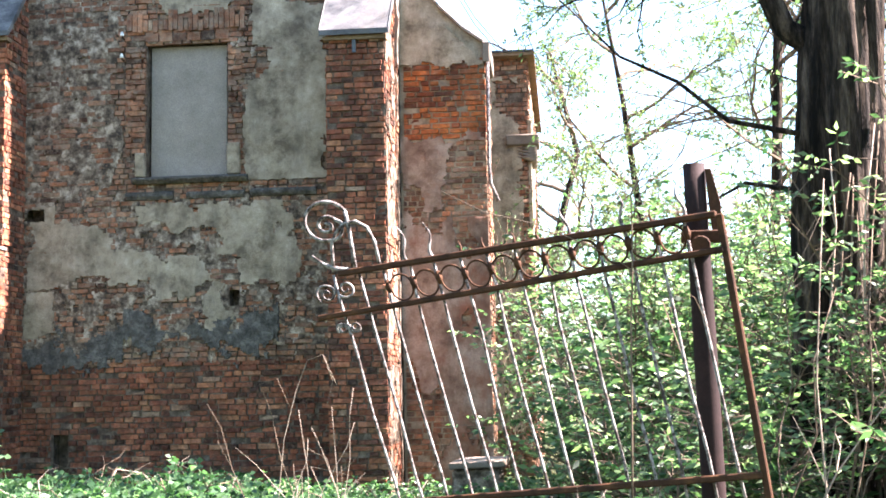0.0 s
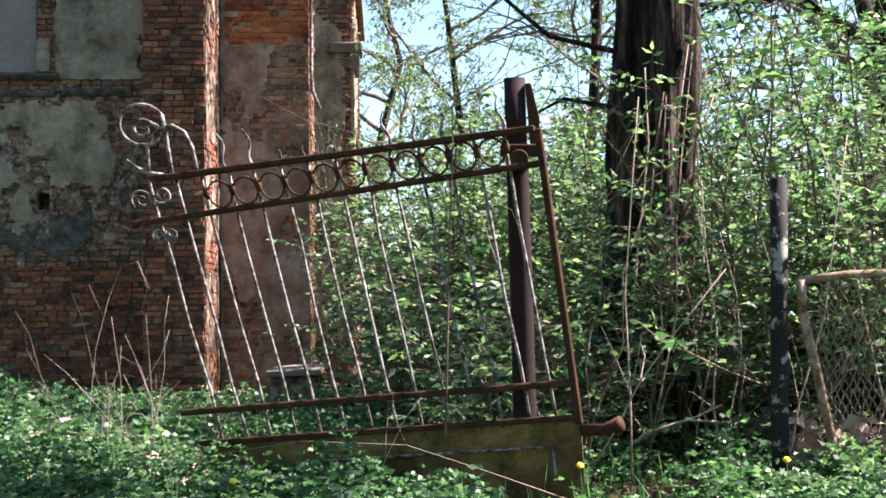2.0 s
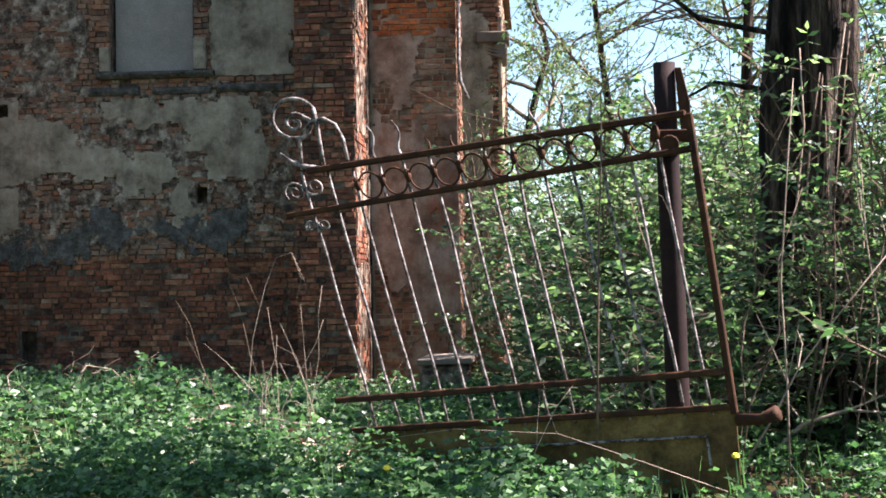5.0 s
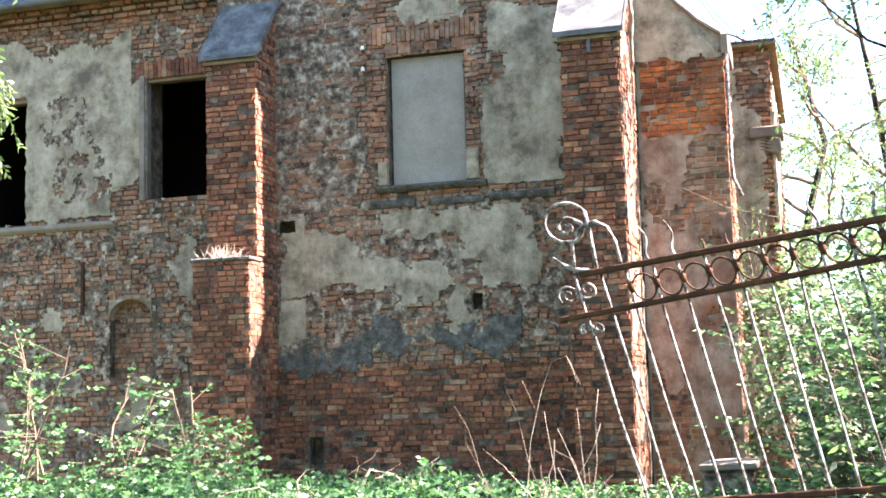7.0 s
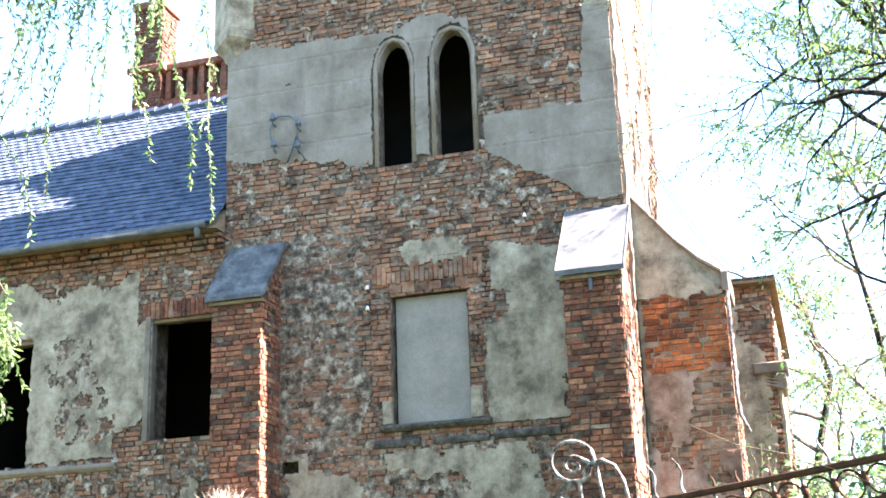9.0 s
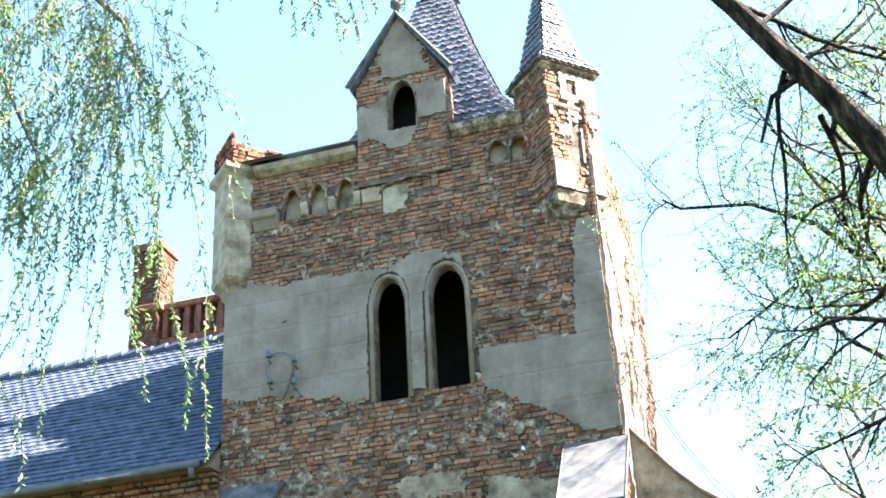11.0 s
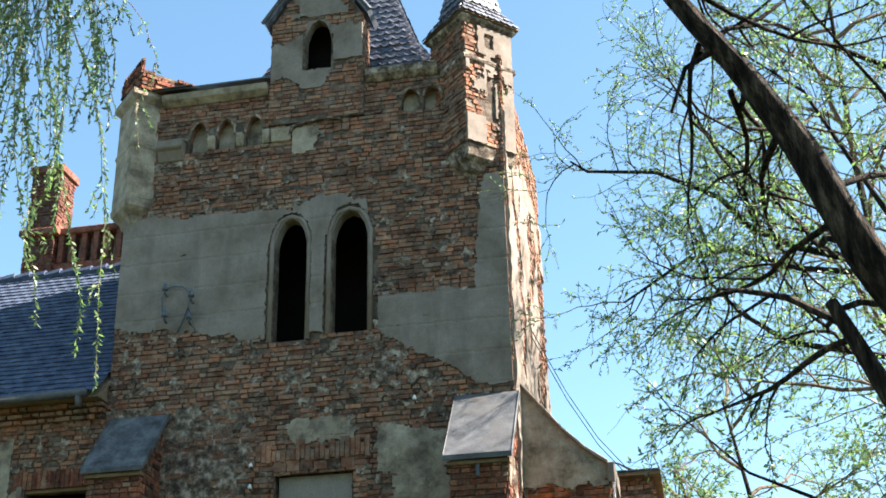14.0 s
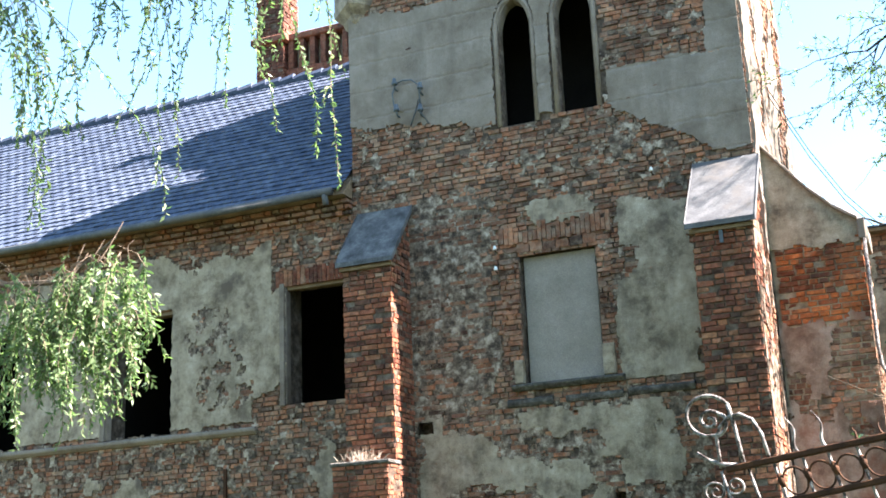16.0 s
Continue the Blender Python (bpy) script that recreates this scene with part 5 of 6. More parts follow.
tan_rust = surface("pale_rusty_pipe", [(0.36, (0.10, 0.05, 0.025)), (0.5, (0.25, 0.165, 0.105)), (0.64, (0.40, 0.32, 0.26))], 14, 80, 0.75, 0.4, depth=0.004)
net = thing("netting_frame", "rusty pipe frame with sagging wire netting", "fence panel")
part("top_pipe", Mesh().tube([(2.16, 6.5, 1.655), (2.4, 6.5, 1.685), (2.8, 6.5, 1.70), (3.3, 6.5, 1.68), (3.9, 6.5, 1.64), (4.3, 6.5, 1.60)], 0.021, 8), tan_rust, net, "bowed rusty pipe with worn pale paint", smooth=True)
part("side_pipe", Mesh().tube([(2.17, 6.5, 1.66), (2.175, 6.5, 1.48)], 0.026, 8), tan_rust, net, smooth=True)
part("side_pipe", Mesh().tube([(2.175, 6.5, 1.49), (2.24, 6.5, 1.20), (2.34, 6.5, 0.72), (2.36, 6.5, 0.5)], [0.028, 0.026, 0.024, 0.022], 8), tan_rust, net, smooth=True)
m = Mesh()
rnd = random.Random(4)
for k in range(84):
    x = 2.28 + k * 0.0225
    pts = []
    for j in range(26):
        z = 1.66 - j * 0.040
        sag = 0.12 * math.sin(j / 25 * P) * math.sin(k / 84 * P * 1.3 + 0.4)
        pts.append((x + (0.0092 if (j + k) % 2 else -0.0092) - 0.02 * (j / 25) ** 2 + rnd.uniform(-0.006, 0.006), 6.5 + sag, z))
    m.tube(pts, 0.0036, 3, cap=False)
part("end_pipe", Mesh().tube([(3.38, 6.52, 1.69), (3.375, 6.52, 1.2), (3.37, 6.52, 0.4)], 0.018, 8), flaked, net, smooth=True)
part("wire_netting", m, wire_mat, net, "rusty diamond wire netting")

# stone slab by the side buttress
slab = thing("stone_slab", "pale broken stone slab on a low plinth", "slab", at=(-0.9, 13.0, 0.2))
m = Mesh()
m.prism([(-0.30, -0.2, 0.58), (0.27, -0.22, 0.60), (0.30, 0.22, 0.62), (-0.20, 0.28, 0.61)], (0, 0, 0.07))
part("top", m, plaster, slab, bevel=0.012)
part("plinth", Mesh().box(-0.27, 0.24, -0.16, 0.20, -0.2, 0.58), smear_mat, slab, bevel=0.03)


# ---- plants ----
class Leaves:
    """Collects leaf blades: where they start, which way they point, how long and wide."""

    def __init__(self, seed):
        self.p, self.d, self.l, self.w, self.rng = [], [], [], [], np.random.default_rng(seed)

    def add(self, p, d, length, width):
        self.p.append(tuple(p)), self.d.append(tuple(d)), self.l.append(length), self.w.append(width)

    def build(self, name, mat, parent, label=""):
        p, d = np.array(self.p, float), np.array(self.d, float)
        d /= np.linalg.norm(d, axis=1)[:, None] + 1e-9
        n = len(p)
        side = np.cross(d, self.rng.normal(size=(n, 3)))
        side /= np.linalg.norm(side, axis=1)[:, None] + 1e-9
        up = np.cross(side, d)
        l, w = np.array(self.l)[:, None], np.array(self.w)[:, None]
        mid = p + d * l * 0.45
        v = np.stack([p, mid + side * w + up * w * 0.25, p + d * l - up * l * 0.08, mid - side * w + up * w * 0.25], 1).reshape(-1, 3)
        me = bpy.data.meshes.new(name)
        me.vertices.add(4 * n), me.loops.add(4 * n), me.polygons.add(n)
        me.vertices.foreach_set("co", v.ravel())
        me.loops.foreach_set("vertex_index", np.arange(4 * n))
        me.polygons.foreach_set("loop_start", np.arange(n) * 4)
        me.polygons.foreach_set("loop_total", np.full(n, 4))
        me.update()
        me.validate()
        me.materials.append(mat)
        ob = new(name, me)
        ob.parent = parent
        if label:
            ob["label"] = label
        return ob


def wander(rnd, amount):
    return Vector((rnd.gauss(0, amount), rnd.gauss(0, amount), rnd.gauss(0, amount)))


def twig_leaves(leaves, pts, rnd, every, length, width, spread=0.8, start=0.0):
    for a, b in zip(pts, pts[1:]):
        seg = (b - a)
        n = max(int(seg.length / every), 1)
        d = seg.normalized() if seg.length > 1e-6 else Vector((0, 0, 1))
        for k in range(n):
            s = rnd.uniform(0.7, 1.25)
            leaves.add(a.lerp(b, (k + rnd.random()) / n), d + wander(rnd, spread), length * s, width * s)


def grow(wood, leaves, p, d, length, r, level, rnd, o):
    """A limb that forks into finer ones and ends in leafy twigs."""
    n = 5
    pts, radii = [p.copy()], [r]
    d = d.normalized()
    for i in range(n):
        d = (d + wander(rnd, o["bend"]) + Vector((0, 0, o["droop"] * (0.4 if level > 1 else 1.0)))).normalized()
        p = p + d * length / n
        pts.append(p.copy())
        radii.append(max(r * (1 - 0.5 * (i + 1) / n), 0.0025))
    wood.tube(pts, radii, 7 if r > 0.04 else 4 if r > 0.012 else 3, cap=False)
    if level <= 1:
        if rnd.random() < o.get("leafy", 1.0):
            twig_leaves(leaves, pts[1:], rnd, o["every"], o["leaf"], o["wide"])
    if level == 0:
        return
    for k in range(o["forks"]):
        t = rnd.uniform(0.3, 1.0)
        i = min(int(t * n), n - 1)
        q = pts[i].lerp(pts[i + 1], t * n - i)
        axis = (pts[i + 1] - pts[i]).normalized()
        away = wander(rnd, 1.0)
        away = (away - axis * away.dot(axis)).normalized()
        grow(wood, leaves, q, axis * 0.75 + away * rnd.uniform(0.5, 1.0), length * rnd.uniform(0.45, 0.7), r * 0.45, level - 1, rnd, o)
    grow(wood, leaves, pts[-1], d, length * 0.6, r * 0.5, level - 1, rnd, o)


def limb(wood, pts, r0, r1, n=10):
    pts = [Vector(p) for p in pts]
    wood.tube(pts, [r0 + (r1 - r0) * i / (len(pts) - 1) for i in range(len(pts))], n, cap=False)
    return pts


def trunk_mesh(path, radii, seed, lobes=5, n=72):
    """A furrowed trunk: lobed rings with noise, following a path."""
    m = Mesh()
    fine = []
    for a, b in zip(range(len(path) - 1), range(1, len(path))):
        for k in range(10):
            fine.append((Vector(path[a]).lerp(Vector(path[b]), k / 10), radii[a] + (radii[b] - radii[a]) * k / 10))
    fine.append((Vector(path[-1]), radii[-1]))
    for c, r in fine:
        for k in range(n):
            a = 2 * P * k / n
            f = 1 + 0.13 * math.sin(a * lobes + seed + c.z * 0.4) + 0.22 * noise.noise((math.cos(a) * 2.2 + seed, math.sin(a) * 2.2, c.z * 0.7)) + 0.16 * noise.noise((math.cos(a) * 5, math.sin(a) * 5 + seed, c.z * 0.8)) - 0.13 * (1 - abs(noise.noise((math.cos(a) * 11, math.sin(a) * 11 + seed, c.z * 0.9)))) ** 3
            m.v.append((c.x + math.cos(a) * r * f, c.y + math.sin(a) * r * f, c.z))
    for j in range(len(fine) - 1):
        for k in range(n):
            m.f.append((j * n + k, j * n + (k + 1) % n, (j + 1) * n + (k + 1) % n, (j + 1) * n + k))
    m.f.append(tuple(range((len(fine) - 1) * n, len(fine) * n)))
    return m


# old willow beside the gate
willow = thing("willow_tree", "old willow with a thick furrowed trunk and fresh spring leaves", "tree")
part("trunk", trunk_mesh([(1.80, 9.0, 0.2), (1.84, 9.0, 1.0), (1.90, 9.0, 2.0), (1.98, 9.0, 3.2), (2.02, 9.0, 4.3), (2.0, 9.0, 5.0)], [0.48, 0.36, 0.30, 0.31, 0.28, 0.24], 2.0), bark, willow, smooth=True)
rnd = random.Random(11)
wood, crown = Mesh(), Leaves(1)
part("main_limb", trunk_mesh([(2.0, 9.0, 4.6), (1.75, 9.0, 5.1), (1.52, 9.0, 5.50), (1.16, 9.0, 6.5), (0.86, 9.0, 7.14), (0.50, 9.0, 7.76), (0.21, 9.0, 8.30), (-0.10, 9.0, 8.80), (-0.27, 9.0, 9.30)], [0.20, 0.18, 0.15, 0.125, 0.12, 0.105, 0.09, 0.085, 0.07], 3.0, 3, 30), bark, willow, smooth=True)
limb(wood, [(-0.05, 9.0, 8.75), (-0.35, 9.0, 9.05), (-0.9, 9.0, 9.45), (-1.6, 9.0, 9.9)], 0.055, 0.02, 8)
limb(wood, [(0.05, 9.0, 8.55), (0.20, 9.0, 8.85), (0.16, 9.0, 9.1)], 0.045, 0.02, 8)
limb(wood, [(0.62, 9.0, 7.5), (0.35, 9.0, 7.35), (0.2, 9.0, 6.95)], 0.03, 0.012, 6)
limb(wood, [(1.95, 9.0, 3.9), (1.62, 9.0, 4.1), (1.42, 9.0, 4.6), (1.2, 9.05, 5.2)], 0.11, 0.05, 8)
o = dict(bend=0.16, droop=-0.03, forks=3, every=0.035, leaf=0.065, wide=0.012, leafy=0.95)
for start, d, length, r in (((1.25, 9.2, 5.1), (-0.4, 0.6, 0.55), 1.3, 0.035), ((1.6, 9.2, 5.2), (-0.5, 0.8, 0.35), 1.6, 0.035), ((1.0, 9.2, 6.7), (-0.3, 0.8, 0.05), 1.5, 0.035), ((1.4, 9.3, 5.8), (-0.3, 0.9, 0.5), 1.8, 0.035),
                            ((0.5, 9.2, 7.6), (0.6, 0.7, 0.5), 1.5, 0.035), ((1.9, 9.3, 5.0), (0.3, 0.7, 0.9), 2.2, 0.05), ((2.1, 9.2, 4.6), (0.8, 0.3, 0.6), 2.0, 0.05), ((1.3, 9.05, 4.9), (-0.6, 0.5, -0.05), 1.0, 0.03),
                            ((0.7, 9.2, 7.2), (0.5, 0.9, 0.1), 1.6, 0.035), ((0.1, 9.1, 8.5), (0.8, 0.5, 0.3), 1.5, 0.03), ((1.2, 9.1, 6.2), (0.9, 0.5, 0.6), 1.6, 0.035), ((0.3, 9.1, 8.1), (0.9, 0.7, 0.6), 1.7, 0.03), ((0.8, 9.1, 7.1), (-0.35, 0.9, 0.25), 1.5, 0.03), ((0.5, 9.2, 7.7), (-0.25, 1.0, -0.25), 1.5, 0.03), ((1.3, 9.2, 5.9), (-0.5, 0.8, 0.0), 1.5, 0.03), ((1.0, 9.1, 6.7), (0.5, 0.9, 0.9), 1.8, 0.03)):
    grow(wood, crown, Vector(start), Vector(d), length, r, 3, rnd, o)
for pts in ([(1.75, 8.9, 3.3), (1.2, 9.0, 3.45), (0.85, 9.0, 3.75), (0.45, 9.0, 3.95), (0.1, 9.1, 4.35)], [(1.75, 8.9, 2.9), (1.3, 9.0, 3.0), (1.0, 9.1, 2.85)]):
    limb(wood, pts, 0.022, 0.006, 6)
    grow(wood, crown, Vector(pts[-1]), Vector(pts[-1]) - Vector(pts[-2]), 0.5, 0.008, 1, rnd, o)
part("branchwork", wood, bark, willow, smooth=True)
crown.build("crown", willow_leaf, willow, "sparse yellow-green spring leaves")


def slim_tree(name, label, base, height, lean, seed, spread=2.0, r=0.16, leaf=willow_leaf, droop=-0.05, size=(0.075, 0.014), every=0.09, levels=3, limbs=7, low=0.25, leafy=0.9):
    ob = thing(name, label, "tree")
    rnd = random.Random(seed)
    b = Vector(base)
    path = [b + Vector((lean[0] * k / 4 + (rnd.uniform(-0.06, 0.06) * height if k else 0), lean[1] * k / 4, height * k / 4)) for k in range(5)]
    part("trunk", trunk_mesh(path, [r * 1.3, r, r * 0.85, r * 0.6, r * 0.25], seed, 3, 12), bark, ob, smooth=True)
    wood, crown = Mesh(), Leaves(seed)
    o = dict(bend=0.17, droop=droop, forks=3, every=every, leaf=size[0], wide=size[1], leafy=leafy)
    for k in range(limbs):
        t = low + (1 - low) * (k + rnd.random()) / limbs
        i = min(int(t * 4), 3)
        p = path[i].lerp(path[i + 1], t * 4 - i)
        a = rnd.uniform(0, 2 * P)
        grow(wood, crown, p, Vector((math.cos(a), math.sin(a), rnd.uniform(0.4, 1.1))), spread * rnd.uniform(0.7, 1.1) * (1.15 - 0.5 * t), r * 0.45, levels, rnd, o)
    part("branchwork", wood, twig_mat, ob)
    crown.build("crown", leaf, ob)
    return ob


slim_tree("willow_tree", "slender willow with thin yellow-green foliage behind the ruin", (1.9, 27, -0.2), 10.5, (-0.9, 0), 21, 2.8, 0.10, size=(0.11, 0.020), every=0.045, limbs=13)
slim_tree("willow_tree", "leafy willow with yellow-green foliage in the park", (4.6, 25, -0.2), 10.5, (0.3, 0), 22, 3.0, 0.09, size=(0.11, 0.022), every=0.04, limbs=13)
slim_tree("willow_tree", "tall willow with light spring foliage in the park", (4.4, 20, -0.1), 12.5, (-0.3, 0), 25, 2.8, 0.08, size=(0.085, 0.016), every=0.035, low=0.3, limbs=13)
slim_tree("willow_tree", "leafy park tree with bright spring leaves", (8.0, 22, -0.2), 10.0, (0.3, 0), 23, 3.2, 0.14, size=(0.10, 0.022), every=0.035, low=0.1, limbs=13)
slim_tree("willow_tree", "far park tree with hazy spring foliage", (-0.2, 31, -0.2), 10.0, (0.3, 0), 29, 3.2, 0.13, size=(0.13, 0.026), every=0.045, low=0.15, limbs=14)
slim_tree("willow_tree", "park tree with dense bright leaves behind the netting", (6.6, 17, -0.1), 8.0, (0.3, 0), 24, 2.8, 0.18, elder_leaf, size=(0.10, 0.03), every=0.07, low=0.12)
slim_tree("willow_tree", "park tree with dense leaves at the yard edge", (11.0, 21, -0.1), 9.0, (0.3, 0), 27, 3.2, 0.22, elder_leaf, size=(0.12, 0.035), every=0.07, low=0.1)
oak = thing("park_tree", "dark leaning tree trunk among the shrubs", "tree")
part("trunk", trunk_mesh([(5.9, 14, 0.0), (5.85, 14, 1.6), (5.95, 14, 3.0), (5.75, 14, 4.2), (6.1, 14, 6.0), (6.6, 14, 8.0)], [0.55, 0.45, 0.40, 0.36, 0.30, 0.22], 5.0, 4, 20), bark, oak, smooth=True)
wood, crown = Mesh(), Leaves(9)
o = dict(bend=0.16, droop=0.0, forks=3, every=0.10, leaf=0.09, wide=0.025, leafy=0.9)
rnd = random.Random(31)
for start, d in (((5.8, 14, 4.3), (-0.9, -0.2, 0.5)), ((6.0, 14, 5.3), (-0.6, 0.3, 0.8)), ((6.2, 14, 6.2), (0.5, -0.4, 0.6)), ((6.5, 14, 7.5), (-0.4, 0.2, 0.9)), ((5.9, 14, 4.6), (0.9, -0.3, 0.5))):
    grow(wood, crown, Vector(start), Vector(d), 2.3, 0.09, 3, rnd, o)
part("branchwork", wood, bark, oak)
crown.build("crown", elder_leaf, oak)
# its long boughs reach out beside the tower, fine-twigged and barely in leaf
wood, crown = Mesh(), Leaves(19)
o = dict(bend=0.20, droop=-0.02, forks=3, every=0.026, leaf=0.050, wide=0.010, leafy=0.95)
rnd = random.Random(37)
boughs = [[(6.0, 14, 5.2), (4.4, 13.5, 6.3), (2.8, 13.1, 7.0), (1.49, 13, 7.44), (1.02, 13, 7.72), (0.7, 13, 8.16), (0.04, 13, 8.56), (-0.74, 13, 8.67), (-0.93, 13, 8.83)],
          [(2.8, 13.1, 7.0), (1.43, 13, 7.2), (0.78, 13, 7.51), (0.27, 13, 7.43), (-0.17, 13, 7.16), (-0.45, 13, 6.99)],
          [(4.4, 13.5, 6.3), (2.6, 13, 6.0), (1.23, 13, 6.36), (0.78, 13, 6.74), (0.51, 13, 7.11), (0.38, 13, 7.75)],
          [(1.12, 13, 7.73), (0.79, 13, 8.68), (0.49, 13, 9.37), (0.29, 13, 9.81)],
          [(6.2, 14, 6.5), (4.6, 13.4, 8.2), (3.2, 13, 9.3), (2.03, 13, 10.08), (1.48, 13, 10.45), (0.87, 13, 10.66)],
          [(2.8, 13.1, 7.0), (2.2, 13, 8.4), (1.8, 13, 9.4), (1.2, 13, 10.0)]]
for b, r in zip(boughs, (0.06, 0.035, 0.042, 0.03, 0.05, 0.035)):
    pts = limb(wood, b, r, 0.012, 6)
    n = len(pts) - 1
    for k in range(13):
        t = n * (0.38 + 0.62 * (k + rnd.random()) / 13)
        i = min(int(t), n - 1)
        d = (pts[i + 1] - pts[i]).normalized()
        grow(wood, crown, pts[i].lerp(pts[i + 1], t - i), d + wander(rnd, 0.7), rnd.uniform(0.5, 0.95), 0.010, 2, rnd, o)
part("bough", wood, bark, oak, "dark bare boughs with fine twigs")
crown.build("young_leaves", willow_leaf, oak)

# Unseen tree, added and placed so that its crown shades the gate foot.
slim_tree("park_tree", "tree out of view whose crown shades the gate foot", (5.1, 4.9, 0.2), 7.5, (-1.2, 1.2), 33, 0.80, 0.13, elder_leaf, 0.0, (0.14, 0.055), 0.045, 3, 21, 0.80)
slim_tree("willow_tree", "very tall willow with airy spring foliage beside the tower", (3.3, 19.5, -0.1), 16.0, (-0.6, 0), 35, 3.2, 0.09, size=(0.075, 0.014), every=0.028, low=0.4, limbs=18)

# unseen trees behind the viewer, added to cut the sky light on the walls
for k, (x, y, h) in enumerate(((-13, -7, 12), (-6, -10, 13), (0.5, -8, 12), (7, -9, 13), (14, -6, 12), (-17, 1, 12))):
    slim_tree("sky_screen_tree", "broad leafy tree added out of view to dim the sky light", (x, y, 0.0), h, (0.3, 0), 400 + k, 4.2, 0.3, elder_leaf, 0.0, (0.42, 0.16), 0.16, 2, 16, 0.12)

# weeping willow overhead: only its hanging outer branches come into view
weeping = thing("weeping_willow", "weeping willow with long hanging leafy shoots", "tree")
part("trunk", trunk_mesh([(-9.2, 6.0, 0.0), (-9.1, 6.2, 3.0), (-8.6, 6.6, 6.0), (-8.0, 7.0, 9.0)], [0.5, 0.4, 0.34, 0.26], 7.0, 4, 20), bark, weeping, smooth=True)
wood, crown = Mesh(), Leaves(4)
rnd = random.Random(41)
arms = [[(-8.0, 7.0, 9.0), (-7.2, 7.6, 9.9), (-6.4, 8.0, 10.1), (-6.0, 8.0, 9.8), (-5.5, 8.0, 9.4), (-5.08, 8.0, 8.9), (-4.85, 8.0, 8.2)],
        [(-8.0, 7.0, 9.0), (-7.0, 7.4, 10.6), (-5.5, 7.8, 11.0), (-4.0, 8.0, 10.3), (-2.8, 8.0, 9.75), (-1.5, 8.0, 9.45)],
        [(-8.6, 6.6, 6.0), (-8.0, 7.4, 7.2), (-7.4, 8.0, 7.3), (-6.9, 8.0, 6.9)],
        [(-8.8, 6.5, 4.0), (-8.0, 7.6, 4.6), (-7.2, 8.0, 4.3), (-6.6, 8.0, 4.25), (-6.1, 8.0, 4.55)],
        [(-7.2, 7.6, 9.9), (-6.6, 8.0, 9.3), (-6.1, 8.0, 8.2), (-5.7, 8.0, 7.4)]]
for a, r in zip(arms, (0.07, 0.07, 0.06, 0.05, 0.03)):
    limb(wood, a, r, 0.012, 6)


def shoots(arm, count, lo, hi, lengths, every=0.028, leaf=0.06, wide=0.0085, jitter=0.25, edge=9.0):
    pts = [Vector(p) for p in arm]
    for _ in range(count):
        t = rnd.uniform(lo, hi) * (len(pts) - 1)
        i = min(int(t), len(pts) - 2)
        p = pts[i].lerp(pts[i + 1], t - i) + Vector((rnd.gauss(0, jitter), rnd.gauss(0, jitter), rnd.gauss(0, 0.06)))
        length = rnd.uniform(*lengths)
        d = Vector((rnd.gauss(0, 0.42), rnd.gauss(0, 0.35), -0.4))
        line = [p]
        n = 8
        for k in range(n):
            d = (d + Vector((rnd.gauss(0, 0.13), rnd.gauss(0, 0.13), -0.24))).normalized()
            p = p + d * length / n
            p.x = min(p.x, edge - 0.25 * rnd.random())
            line.append(p)
        wood.tube(line, [0.004] * 3 + [0.003] * (n - 2), 3, cap=False)
        s = rnd.randint(1, 3)
        twig_leaves(crown, line[s:], rnd, every * rnd.uniform(0.8, 2.2), leaf, wide, 0.65)
        for i in range(2, n, 2):
            side = Vector((rnd.gauss(0, 0.5), rnd.gauss(0, 0.5), -0.6)).normalized()
            tip = [line[i], line[i] + side * 0.10, line[i] + side * 0.16 + Vector((0, 0, -0.12))]
            wood.tube(tip, 0.0022, 3, cap=False)
            twig_leaves(crown, tip, rnd, every * 1.2, leaf, wide, 0.65)


shoots(arms[0], 100, 0.35, 1.0, (0.6, 2.2), 0.018, 0.055, 0.010, edge=-4.15)
shoots(arms[0], 30, 0.84, 0.98, (2.0, 3.6), 0.014, 0.055, 0.010, 0.14, edge=-4.15)
shoots(arms[1], 110, 0.55, 0.97, (0.3, 1.5), 0.013, 0.058, 0.011, edge=-1.68)
shoots(arms[1], 10, 0.45, 0.7, (1.4, 2.2), 0.022, 0.07, 0.012)
shoots(arms[2], 34, 0.5, 1.0, (0.8, 2.4), 0.02, 0.07, 0.012, edge=-4.15)
shoots(arms[3], 85, 0.5, 1.0, (0.4, 1.5), 0.012, 0.065, 0.011, 0.14, edge=-5.72)
shoots(arms[4], 40, 0.2, 1.0, (0.6, 1.8), 0.02, 0.07, 0.012, edge=-4.15)
part("branchwork", wood, twig_mat, weeping)
crown.build("crown", willow_leaf, weeping, "hanging shoots of narrow yellow-green leaves")


